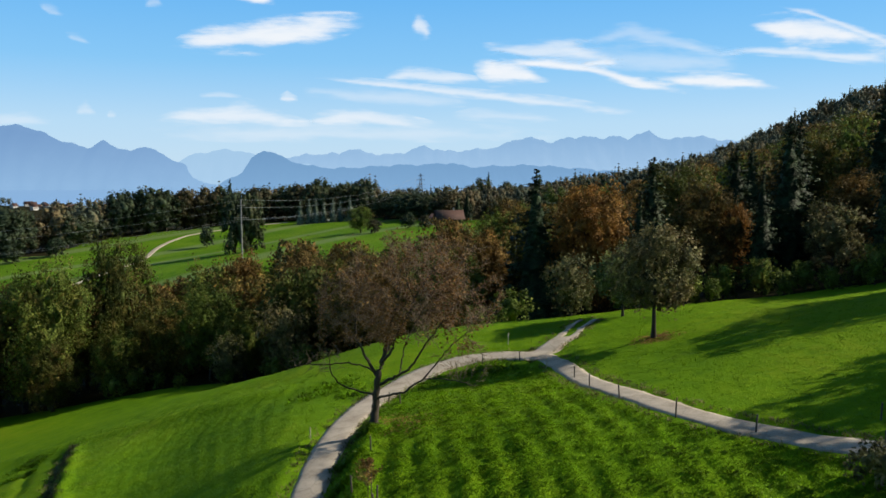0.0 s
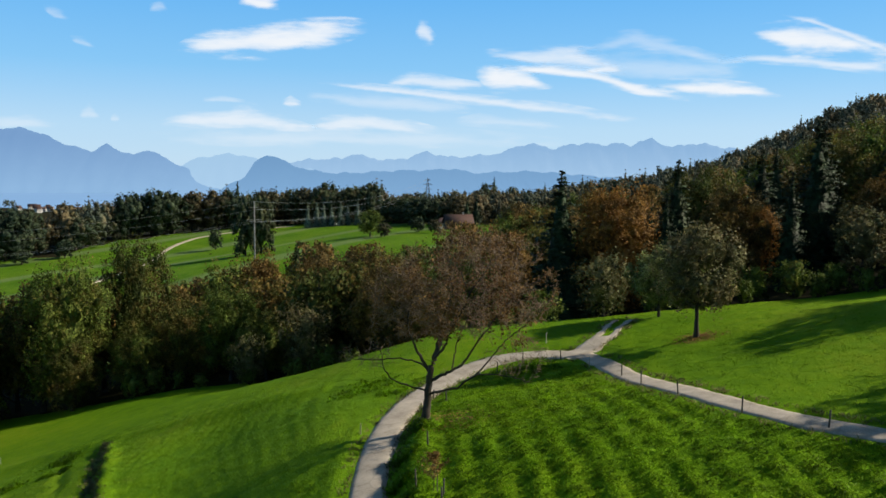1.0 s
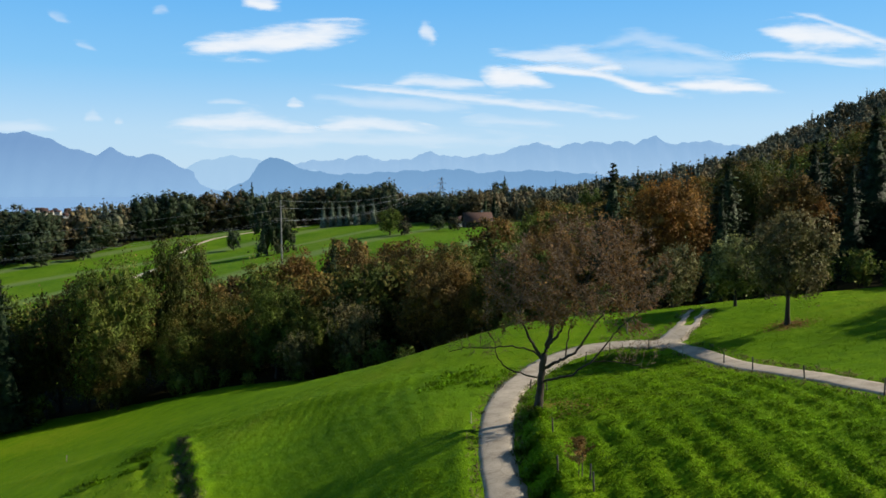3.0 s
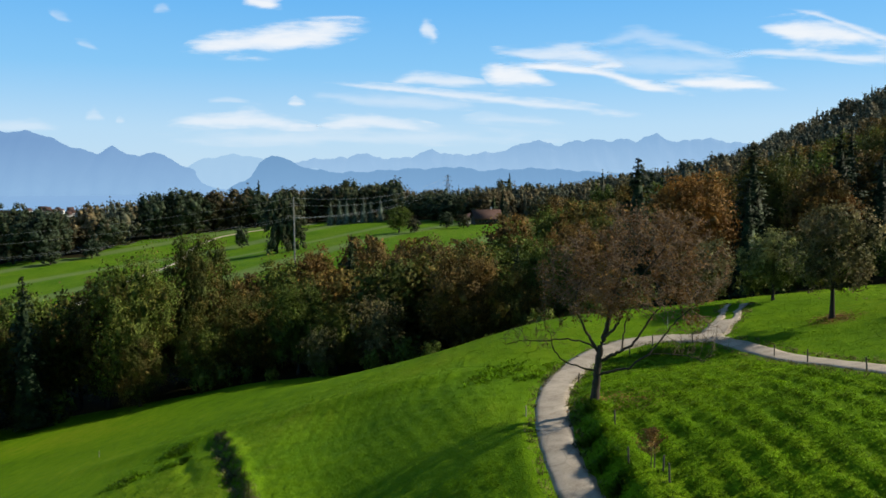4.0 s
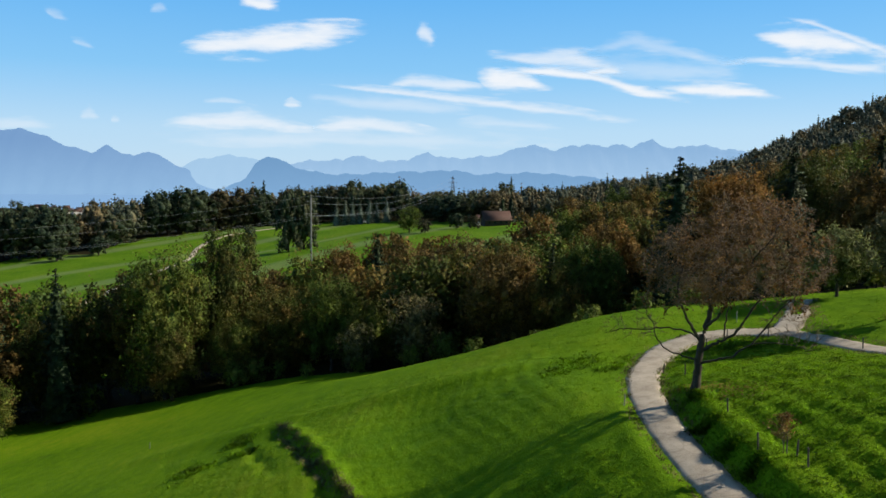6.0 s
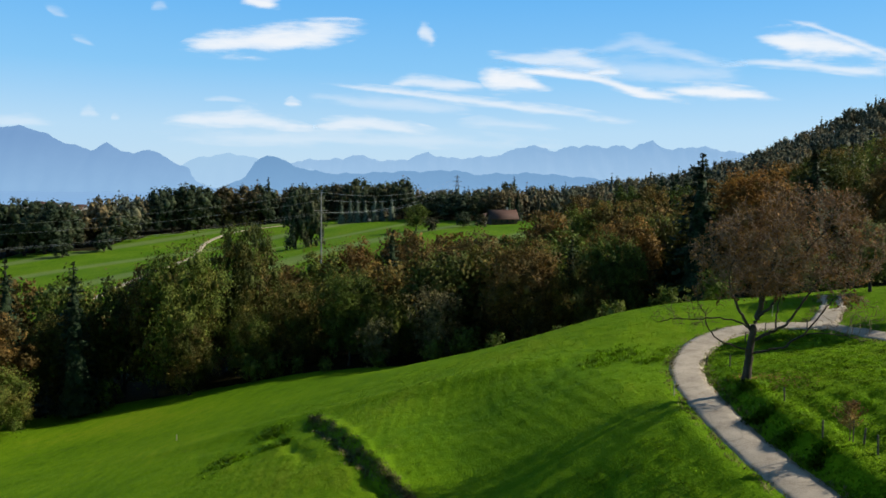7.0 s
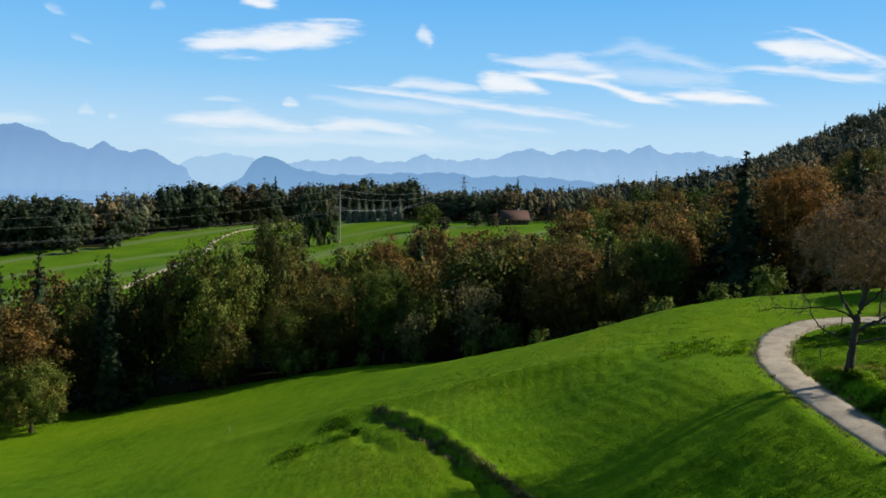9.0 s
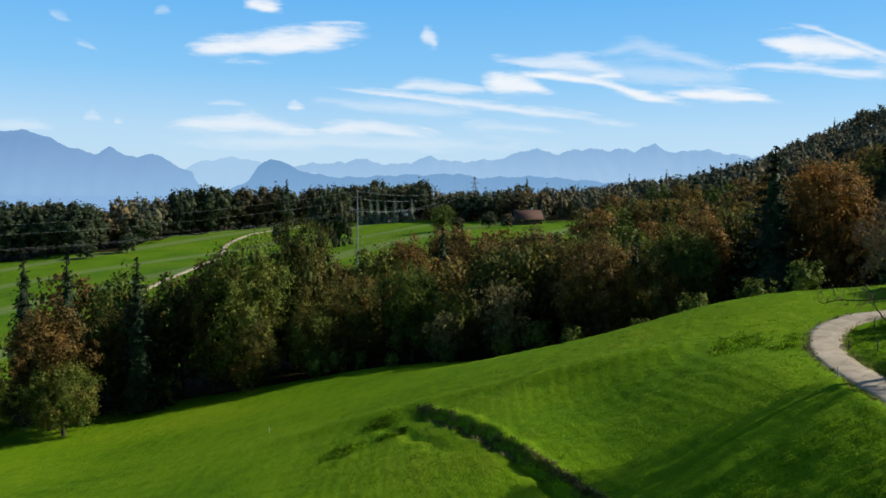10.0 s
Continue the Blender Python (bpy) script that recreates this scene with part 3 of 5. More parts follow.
def ribbon(name, points, width, label, lift=0.055, offset=0.0, ragged=0.10, seed=0, taper=None, level=False):
    """A lane draped over the ground, slightly domed, with frayed edges and skirts."""
    line = smooth_line(points, 0.45)
    way = np.gradient(line, axis=0)
    way /= np.linalg.norm(way, axis=1)[:, None]
    side = np.stack([way[:, 1], -way[:, 0]], 1)
    n = len(line)
    r = np.random.RandomState(seed)
    k = np.arange(n)
    fray = [np.convolve(r.normal(size=n + 8), np.ones(5) / 5, "same")[4:-4] * ragged * 2 for _ in (0, 1)]
    rows = []
    for f, dz in ((-1.0, -0.25), (-0.98, -0.05), (-0.6, 0.03), (-0.2, 0.015), (0.2, 0.015), (0.6, 0.03), (0.98, -0.05), (1.0, -0.25)):
        span = width if taper is None else np.interp(np.linspace(0, 1, n), np.linspace(0, 1, 1 + np.size(taper)), np.append(width, taper))
        half = span / 2 * f + (fray[0] if f < -0.9 else fray[1] if f > 0.9 else 0) + offset
        p = line + side * np.asarray(half).reshape(-1, 1) if np.ndim(half) else line + side * half
        high = np.where(f < 0, 0.35, 0.6) * lie(line[:, 0], line[:, 1]) + np.where(f < 0, 0.65, 0.4) * lie(p[:, 0], p[:, 1]) if level else ground_z(p[:, 0], p[:, 1])
        rows.append(np.column_stack([p, high + lift + dz]))
    v = np.stack(rows, 1).reshape(-1, 3)
    i, j = np.meshgrid(np.arange(n - 1), np.arange(7), indexing="ij")
    a = i * 8 + j
    me = mesh_of(name, v, np.stack([a, a + 8, a + 9, a + 1], -1).reshape(-1, 4), GRAVEL)
    return tagged(new(name, shade_smooth(me)), label, "lane", kind="structure")


ribbon("road_1", LANE, 3.15, "narrow pale gravel lane that curves up the pasture", 0.065, seed=1, taper=(3.2, 3.2, 3.3, 3.4, 3.9, 4.3, 3.8), level=True)
ribbon("road_2", SIDE_LANE, 2.5, "narrow pale lane along a row of fence posts", 0.09, seed=2)
ribbon("road_6", [(9.0, 97.2), (11.8, 98.4), (13.8, 100.6), (15.4, 103.4)], 4.6, "gravel fan where the lanes meet", 0.12, 0.0, 0.2, 6, 2.6)
ribbon("road_3", TRACK, 0.75, "worn wheel track with grass between the ruts", 0.085, -1.0, 0.2, seed=3)
ribbon("road_4", TRACK, 0.95, "worn wheel track with grass between the ruts", 0.085, 1.0, 0.2, seed=4)
ribbon("road_5", [(-176, 335), (-173, 360), (-168, 410), (-174, 470), (-188, 540), (-186, 585), (-176, 606), (-154, 628), (-122, 648)], 3.4, "pale farm track across the far pasture", 0.25, seed=5)

lake = mesh_of("lake", [(-4300, 2080, -62), (2600, 2080, -62), (2600, 4900, -62), (-4300, 4900, -62)], [(0, 1, 2, 3)], WATER)
tagged(new("water", lake), "calm pale blue lake below the mountains", "lake", kind="structure")


# ---- mountains and clouds ----
def mountain(name, profile, y, depth, mat, label, seed, ragged=0.55):
    """A range with a ridge line, spurs and gullies; profile holds x and height along the ridge."""
    p = np.array(profile, float)
    xs = np.arange(p[0, 0], p[-1, 0], 9.0)
    r = np.random.RandomState(seed)
    jag = np.zeros(len(xs))
    for f in (0.006, 0.013, 0.029, 0.06):
        jag += (np.abs(((xs * f + r.uniform(0, 6)) % 1.0) * 2 - 1) - 0.5) * 0.11 / f
    top = np.interp(xs, p[:, 0], p[:, 1]) + jag * ragged
    rows = []
    for v in np.linspace(-0.35, 1, 16):
        s = 1 - abs(v)
        fold = 26 * np.sin(xs * 0.021 + 3 * v + seed) + 14 * np.sin(xs * 0.055 - 5 * v)
        z = VALLEY - 8 + (top - VALLEY + 8) * s ** 0.85 + (fold * 0.35) * s * abs(v) * 2
        rows.append(np.column_stack([xs, y - v * depth + fold * abs(v), z]))
    V = np.stack(rows, 0).reshape(-1, 3)
    n = len(xs)
    i, j = np.meshgrid(np.arange(15), np.arange(n - 1), indexing="ij")
    a = i * n + j
    me = mesh_of(name, V, np.stack([a, a + n, a + n + 1, a + 1], -1).reshape(-1, 4), mat)
    return tagged(new(name, me), label, "mountain", group="mountain ranges")


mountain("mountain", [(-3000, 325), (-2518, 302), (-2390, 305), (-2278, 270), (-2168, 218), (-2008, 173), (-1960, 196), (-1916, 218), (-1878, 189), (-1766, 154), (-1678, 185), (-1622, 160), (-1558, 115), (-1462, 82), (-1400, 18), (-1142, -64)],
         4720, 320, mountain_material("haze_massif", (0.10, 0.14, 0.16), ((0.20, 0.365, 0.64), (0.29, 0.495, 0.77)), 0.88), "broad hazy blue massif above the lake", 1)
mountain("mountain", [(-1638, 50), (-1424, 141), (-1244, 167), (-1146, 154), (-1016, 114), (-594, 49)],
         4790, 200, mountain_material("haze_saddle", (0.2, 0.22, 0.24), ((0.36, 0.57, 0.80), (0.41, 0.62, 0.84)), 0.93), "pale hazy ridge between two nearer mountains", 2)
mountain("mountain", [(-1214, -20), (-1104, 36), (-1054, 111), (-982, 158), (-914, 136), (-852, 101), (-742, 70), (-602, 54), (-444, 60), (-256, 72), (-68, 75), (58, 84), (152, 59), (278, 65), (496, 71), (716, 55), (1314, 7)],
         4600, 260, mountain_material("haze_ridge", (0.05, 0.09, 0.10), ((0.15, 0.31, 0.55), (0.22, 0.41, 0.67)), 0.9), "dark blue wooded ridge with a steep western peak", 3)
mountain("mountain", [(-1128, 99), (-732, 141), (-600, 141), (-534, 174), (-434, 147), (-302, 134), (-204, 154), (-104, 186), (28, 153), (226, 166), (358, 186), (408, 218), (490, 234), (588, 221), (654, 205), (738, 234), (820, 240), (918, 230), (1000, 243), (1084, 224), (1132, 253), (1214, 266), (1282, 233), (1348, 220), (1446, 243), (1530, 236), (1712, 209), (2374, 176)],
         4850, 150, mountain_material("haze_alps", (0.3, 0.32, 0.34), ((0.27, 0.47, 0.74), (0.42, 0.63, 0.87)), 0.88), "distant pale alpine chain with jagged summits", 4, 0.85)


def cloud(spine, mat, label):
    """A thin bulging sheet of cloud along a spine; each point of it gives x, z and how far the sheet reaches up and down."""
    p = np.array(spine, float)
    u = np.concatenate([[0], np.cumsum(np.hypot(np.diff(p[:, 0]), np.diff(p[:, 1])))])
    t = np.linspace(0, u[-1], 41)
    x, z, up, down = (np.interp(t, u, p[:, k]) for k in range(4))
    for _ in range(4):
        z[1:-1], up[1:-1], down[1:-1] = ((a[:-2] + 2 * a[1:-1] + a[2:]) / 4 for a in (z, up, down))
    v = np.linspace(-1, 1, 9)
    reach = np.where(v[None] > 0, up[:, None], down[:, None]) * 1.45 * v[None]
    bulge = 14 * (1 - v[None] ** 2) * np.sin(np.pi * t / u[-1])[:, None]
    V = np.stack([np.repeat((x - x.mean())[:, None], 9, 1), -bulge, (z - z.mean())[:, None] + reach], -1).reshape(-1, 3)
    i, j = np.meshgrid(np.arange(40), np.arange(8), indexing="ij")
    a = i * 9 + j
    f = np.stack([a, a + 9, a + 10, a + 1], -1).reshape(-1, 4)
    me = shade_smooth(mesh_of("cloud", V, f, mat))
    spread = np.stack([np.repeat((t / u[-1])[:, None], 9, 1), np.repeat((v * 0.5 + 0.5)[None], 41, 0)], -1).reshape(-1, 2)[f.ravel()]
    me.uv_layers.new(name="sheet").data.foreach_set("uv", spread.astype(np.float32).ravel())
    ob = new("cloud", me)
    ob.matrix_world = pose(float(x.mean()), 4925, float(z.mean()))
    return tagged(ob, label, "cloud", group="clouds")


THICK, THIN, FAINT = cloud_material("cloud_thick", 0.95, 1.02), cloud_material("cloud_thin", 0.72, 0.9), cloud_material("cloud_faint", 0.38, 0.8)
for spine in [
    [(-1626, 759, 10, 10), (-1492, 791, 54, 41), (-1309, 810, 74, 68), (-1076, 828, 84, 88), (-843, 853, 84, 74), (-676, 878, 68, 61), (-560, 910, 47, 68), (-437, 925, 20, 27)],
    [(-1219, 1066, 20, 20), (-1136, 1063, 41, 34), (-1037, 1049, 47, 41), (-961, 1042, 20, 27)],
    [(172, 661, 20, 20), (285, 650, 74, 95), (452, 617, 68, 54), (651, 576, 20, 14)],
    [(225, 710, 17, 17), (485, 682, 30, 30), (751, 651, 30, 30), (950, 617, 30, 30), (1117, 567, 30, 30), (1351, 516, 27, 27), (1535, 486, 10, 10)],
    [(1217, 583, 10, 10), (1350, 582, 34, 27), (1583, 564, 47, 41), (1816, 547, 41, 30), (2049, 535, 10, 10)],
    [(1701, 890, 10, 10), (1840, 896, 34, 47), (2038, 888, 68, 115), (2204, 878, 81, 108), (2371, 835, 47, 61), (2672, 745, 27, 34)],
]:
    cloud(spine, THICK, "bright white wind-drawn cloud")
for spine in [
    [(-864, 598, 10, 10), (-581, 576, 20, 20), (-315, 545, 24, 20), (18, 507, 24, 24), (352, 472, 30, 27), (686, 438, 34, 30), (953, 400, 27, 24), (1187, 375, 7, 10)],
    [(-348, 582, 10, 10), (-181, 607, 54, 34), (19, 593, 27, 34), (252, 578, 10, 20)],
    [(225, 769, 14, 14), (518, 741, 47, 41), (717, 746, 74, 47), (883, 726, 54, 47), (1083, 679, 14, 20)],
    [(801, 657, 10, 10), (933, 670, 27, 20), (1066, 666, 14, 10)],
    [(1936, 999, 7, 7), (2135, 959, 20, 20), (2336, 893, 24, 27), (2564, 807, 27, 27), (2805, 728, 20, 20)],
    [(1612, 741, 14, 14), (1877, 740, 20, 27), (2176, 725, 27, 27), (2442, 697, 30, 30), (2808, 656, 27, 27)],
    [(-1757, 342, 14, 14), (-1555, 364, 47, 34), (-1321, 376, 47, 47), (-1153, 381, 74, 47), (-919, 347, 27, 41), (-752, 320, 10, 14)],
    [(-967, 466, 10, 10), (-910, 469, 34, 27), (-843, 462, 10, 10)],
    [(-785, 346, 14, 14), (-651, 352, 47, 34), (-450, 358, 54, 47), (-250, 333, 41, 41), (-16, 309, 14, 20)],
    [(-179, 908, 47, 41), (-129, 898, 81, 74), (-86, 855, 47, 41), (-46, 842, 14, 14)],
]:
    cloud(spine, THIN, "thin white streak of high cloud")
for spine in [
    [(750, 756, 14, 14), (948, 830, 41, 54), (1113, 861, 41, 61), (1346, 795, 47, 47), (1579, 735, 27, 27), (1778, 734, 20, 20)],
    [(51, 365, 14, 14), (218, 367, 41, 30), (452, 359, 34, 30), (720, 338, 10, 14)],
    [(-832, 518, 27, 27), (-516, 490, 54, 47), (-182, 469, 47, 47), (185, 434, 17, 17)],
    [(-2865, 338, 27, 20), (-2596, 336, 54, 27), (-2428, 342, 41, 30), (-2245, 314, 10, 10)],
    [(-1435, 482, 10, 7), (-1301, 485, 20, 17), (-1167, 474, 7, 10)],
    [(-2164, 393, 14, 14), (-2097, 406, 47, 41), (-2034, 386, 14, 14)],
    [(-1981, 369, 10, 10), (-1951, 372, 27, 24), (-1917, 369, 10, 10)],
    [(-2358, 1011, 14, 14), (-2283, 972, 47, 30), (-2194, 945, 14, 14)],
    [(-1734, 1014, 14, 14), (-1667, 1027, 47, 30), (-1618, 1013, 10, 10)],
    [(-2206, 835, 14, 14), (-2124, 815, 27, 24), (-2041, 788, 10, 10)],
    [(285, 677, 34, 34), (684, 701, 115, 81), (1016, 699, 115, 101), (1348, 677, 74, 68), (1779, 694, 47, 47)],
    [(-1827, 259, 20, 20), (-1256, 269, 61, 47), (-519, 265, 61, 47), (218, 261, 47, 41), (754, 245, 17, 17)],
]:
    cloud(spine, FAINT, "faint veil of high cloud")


# ---- trees ----
def unit(v):
    return v / (np.linalg.norm(v, axis=-1, keepdims=True) + 1e-9)


def stem_of(rng, height, radius, lean=0.3, steps=9, sides=8, foot=1.5):
    t = np.linspace(0, 1, steps)
    bow = np.cumsum(rng.normal(0, lean / steps, (steps, 2)), 0) * height * 0.06
    pts = np.column_stack([bow - bow[0], t * height - 0.6 * (t == 0)])
    rad = radius * (1 - 0.82 * t) * (1 + (foot - 1) * np.exp(-t * 14))
    return pts, rad, tube(pts, rad, sides)


def broadleaf(seed, height, width, bare=0.12, lobes=26, clumps=11, leaves=26, size=0.7, slender=1.0, core=0.25, rough=(8, 5), slim=0.8, skirt=True, smooth=0.0):
    """A leafy tree: trunk with limbs, and a crown of overlapping boughs, each rough with sprigs of leaves, with gaps and an uneven outline."""
    rng = np.random.RandomState(seed)
    pts, rad, trunk = stem_of(rng, height * 0.74, 0.018 * height + 0.05)
    bits = [trunk]
    zc, rz, rx = height * (1 + bare) / 2, height * (1 - bare) / 2, width / 2
    lobes, clumps = int(lobes * 1.9), max(3, int(clumps / 1.9))
    k = np.arange(lobes) + 0.5
    phi, zz = k * 2.39996 + rng.normal(0, 0.4, lobes), 0.95 - 1.9 * k / lobes
    flat = np.sqrt(np.clip(1 - zz ** 2, 0, 1)) ** slender
    if skirt:  # trees of a wood keep leaves nearly down to the ground
        flat = np.where(zz < 0, 0.52 + 0.48 * flat, flat ** 0.85)
    push = 1 - 0.62 * rng.uniform(0.04, 1.0, lobes) ** 1.3
    lobe = np.column_stack([np.cos(phi) * flat * rx * push, np.sin(phi) * flat * rx * push, zc + zz * rz * rng.uniform(0.70, 0.88, lobes)])
    lobe_r = rx * np.where(zz > 0.55, rng.uniform(0.25, 0.35, lobes), rng.uniform(0.17, 0.36, lobes)) * (0.74 + 0.36 * flat)
    for c, r in list(zip(lobe, lobe_r))[::4]:
        z0 = max(height * bare * 0.8, min(c[2] - np.hypot(c[0], c[1]) * 0.7, height * 0.75))
        start = np.array([np.interp(z0, pts[:, 2], pts[:, 0]), np.interp(z0, pts[:, 2], pts[:, 1]), z0])
        t = np.linspace(0, 1, 4)[:, None]
        limb = start + (c - start) * t + np.array([0, 0, 1]) * (t * (1 - t)) * -0.12 * height * 0.3
        bits.append(tube(limb, np.linspace(0.0065 * height, 0.0015 * height, 4), 4))
    tall = rng.uniform(0.85, 1.55, (lobes, 1, 1))
    d = unit(rng.normal(size=(lobes, clumps, 3)) + np.array([0, 0, 0.2]))
    e = unit(d[:, :, None] + rng.normal(0, 0.36, (lobes, clumps, leaves, 3)))
    reach = lobe_r[:, None, None] * rng.uniform(0.64, 1.26, (lobes, clumps, 1)) * rng.uniform(0.7, 1.12, (lobes, clumps, leaves))
    sprig = rng.uniform(size=reach.shape) < 0.22
    reach = reach + sprig * lobe_r[:, None, None] * rng.uniform(0.0, 0.55, reach.shape)
    lp = lobe[:, None, None] + e * reach[..., None] * np.stack([np.ones_like(tall), np.ones_like(tall), tall], -1)
    ln = unit(e * 0.55 + d[:, :, None] * 0.3 + rng.normal(0, 0.62, lp.shape))
    out = unit((lobe - np.array([0, 0, zc])) / np.array([rx, rx, rz]))
    soft = (ln * (0.42 - 0.25 * smooth) + d[:, :, None] * 0.45 + e * 0.25 + out[:, None, None] * (0.3 + 0.3 * smooth)).reshape(-1, 3)
    lp, ln = lp.reshape(-1, 3), ln.reshape(-1, 3)
    keep = lp[:, 2] > height * 0.03
    bodies = [blob(rng, c, (r * core, r * core, r * core * h), *rough) for c, r, h in zip(lobe, lobe_r, tall.ravel())] if core else []
    if skirt:  # the dense shaded inside of the crown
        bodies.append(blob(rng, (0, 0, zc), (rx * 0.38, rx * 0.38, rz * 0.62), 9, 6))
    return joined(bits), crown_of(rng, lp[keep], ln[keep], soft[keep], size, slim, bodies)


def tiered_cone(rng, height, reach, bare, tiers=9, sides=11):
    """The dense inside of a spruce: a ragged cone of overlapping skirts."""
    v, n = [], []
    for k in range(tiers):
        for out, t in ((1.0, k / tiers), (0.74, (k + 0.8) / tiers)):
            r = reach * ((1 - t) ** 0.9 + 0.005) * out * rng.uniform(0.7, 1.25, sides)
            a = np.arange(sides) * 2 * np.pi / sides + k * 0.4
            z = height * (bare + (0.98 - bare) * t) - r * 0.25 * (out == 1.0) + rng.normal(0, 0.01 * height, sides)
            v.append(np.column_stack([np.cos(a) * r, np.sin(a) * r, z]))
            n.append(np.column_stack([np.cos(a), np.sin(a), np.full(sides, 0.35)]))
    v, n = np.vstack(v), np.vstack(n)
    i, j = np.meshgrid(np.arange(2 * tiers - 1), np.arange(sides), indexing="ij")
    f = np.stack([i * sides + j, i * sides + (j + 1) % sides, (i + 1) * sides + (j + 1) % sides, (i + 1) * sides + j], -1).reshape(-1, 4)
    return v, f, n


def conifer(seed, height, width, bare=0.06, levels=40, branches=9, sprays=10, size=0.8):
    """A spruce: whorls of drooping boughs, ragged in length, with hanging sprays."""
    rng = np.random.RandomState(seed)
    pts, rad, trunk = stem_of(rng, height, 0.013 * height + 0.05, 0.05, 8, 7, 1.3)
    bits, ps, ns, sz = [trunk], [], [], []
    for i in range(levels):
        t = (i + rng.uniform(0, 0.8)) / levels
        z0 = height * (bare + (1 - bare) * t)
        reach = width / 2 * 1.1 * ((1 - t) ** 0.85 * 0.98 + 0.02)
        for b in range(max(4, int(branches * (1 - 0.45 * t)))):
            a = rng.uniform(0, 2 * np.pi)
            z = z0 + rng.normal(0, 0.012 * height)
            ln = reach * rng.uniform(0.5, 1.15)
            s = np.sqrt(rng.uniform(0.03, 1, sprays))
            droop = -0.34 * ln * s ** 1.4 + 0.12 * ln * s ** 3
            p = np.column_stack([np.cos(a) * ln * s, np.sin(a) * ln * s, z + droop])
            p += rng.normal(0, 0.05 * ln + 0.06, p.shape)
            ps.append(p)
            sz.append(np.full(sprays, size * (0.42 + 0.58 * (1 - t) ** 0.7)))
            ns.append(np.column_stack([np.cos(a) * 0.5 + rng.normal(0, 0.4, sprays), np.sin(a) * 0.5 + rng.normal(0, 0.4, sprays), 0.8 + rng.normal(0, 0.35, sprays)]))
            if b < 2 and t < 0.85:
                q = np.linspace(0, 1, 3)[:, None]
                bits.append(tube(np.array([0, 0, z]) + q * np.array([np.cos(a), np.sin(a), 0]) * ln * 0.8 - np.array([0, 0, 0.25]) * ln * q ** 1.4, np.linspace(0.05, 0.015, 3), 3))
    ps, ns = np.vstack(ps), np.vstack(ns)
    soft = unit(np.column_stack([ps[:, :2], np.full(len(ps), width * 0.12)])) + rng.normal(0, 0.13, ps.shape)
    bodies = [tiered_cone(rng, height * 0.96, width * 0.28, bare)]
    return joined(bits), crown_of(rng, ps, ns, soft, np.concatenate(sz), 0.5, bodies)


def pine(seed, height, width, size=1.0):
    """A tall bare stem with a few flat tufts at the top."""
    rng = np.random.RandomState(seed)
    pts, rad, trunk = stem_of(rng, height * 0.95, 0.011 * height, 0.2)
    bits, ps, ns = [trunk], [], []
    for i in range(9):
        z = height * (0.45 + 0.53 * (i + rng.uniform(0, 0.6)) / 9)
        a, ln = rng.uniform(0, 6.28), width / 2 * rng.uniform(0.25, 1.0) * (1.25 - z / height)
        c = np.array([np.cos(a) * ln, np.sin(a) * ln, z])
        bits.append(tube(np.array([[0, 0, z - 0.8], c * 0.6 + np.array([0, 0, z]) * 0.4, c]), [0.12, 0.08, 0.03], 4))
        e = unit(rng.normal(size=(60, 3)))
        ps.append(c + e * rng.uniform(0.3, 1.0, (60, 1)) * np.array([width * 0.2, width * 0.2, height * 0.035]))
        ns.append(e + np.array([0, 0, 0.6]))
    ps, ns = np.vstack(ps), np.vstack(ns)
    return joined(bits), crown_of(rng, ps, ns, ns, size, 0.5, [])


KINDS = {}


def kind(name, maker, bark, foliage, height, width, label, category="tree"):
    """Keeps the meshes of a kind of tree, built once, with the size for which they were built."""
    (tv, tf), crown = maker
    KINDS[name] = (shade_smooth(mesh_of("trunk", tv, tf, bark)), crown_mesh("crown", crown, foliage), height, width, label, category)


B = broadleaf
kind("green", B(11, 26, 19, 0.06, 30, 15, 48, 0.46), BARK_DARK, LEAF_GREEN, 26, 19, "broad green deciduous tree at the edge of the wood")
kind("green_tall", B(12, 34, 15, 0.05, 34, 12, 30, 0.52, 0.7), BARK_DARK, LEAF_GREEN, 34, 15, "tall slender deciduous tree with olive foliage")
kind("turning", B(13, 30, 20, 0.05, 32, 15, 48, 0.46), BARK_DARK, LEAF_TURNING, 30, 20, "tall deciduous tree turning from green to autumn yellow")
kind("turning_round", B(14, 24, 18, 0.08, 26, 15, 48, 0.46), BARK_DARK, LEAF_TURNING, 24, 18, "round deciduous tree with yellowing leaves")
kind("brown", B(15, 26, 20, 0.08, 30, 15, 48, 0.46), BARK_DARK, LEAF_BROWN, 26, 20, "brown autumn beech with a rounded crown")
kind("brown_tall", B(16, 28, 16, 0.08, 28, 15, 48, 0.46), BARK_DARK, LEAF_BROWN, 28, 16, "tall rusty-brown autumn beech in the wood")
kind("orange", B(17, 25, 19, 0.1, 30, 15, 48, 0.46), BARK_DARK, LEAF_ORANGE, 25, 19, "copper-orange autumn beech in the wood")
kind("grey", B(18, 16, 13, 0.04, 22, 10, 18, 0.5), BARK_DARK, LEAF_GREY, 16, 13, "grey-green bushy willow at the wood's edge")
kind("shrub", B(19, 7, 7, 0.02, 12, 8, 12, 0.45), BARK_DARK, LEAF_GREEN, 7, 7, "low green shrub at the wood's edge", "shrub")
kind("spruce", conifer(21, 32, 12, 0.04, 52, 9, 10, 1.0), BARK_DARK, NEEDLES, 32, 12, "tall dark green spruce in the wood")
kind("spruce_slim", conifer(22, 28, 8, 0.05, 46, 8, 8, 0.9), BARK_DARK, NEEDLES, 28, 8, "slender dark spruce in the wood")
kind("pine", pine(23, 24, 9), BARK_DARK, NEEDLES, 24, 9, "tall dark pine with tufted top")
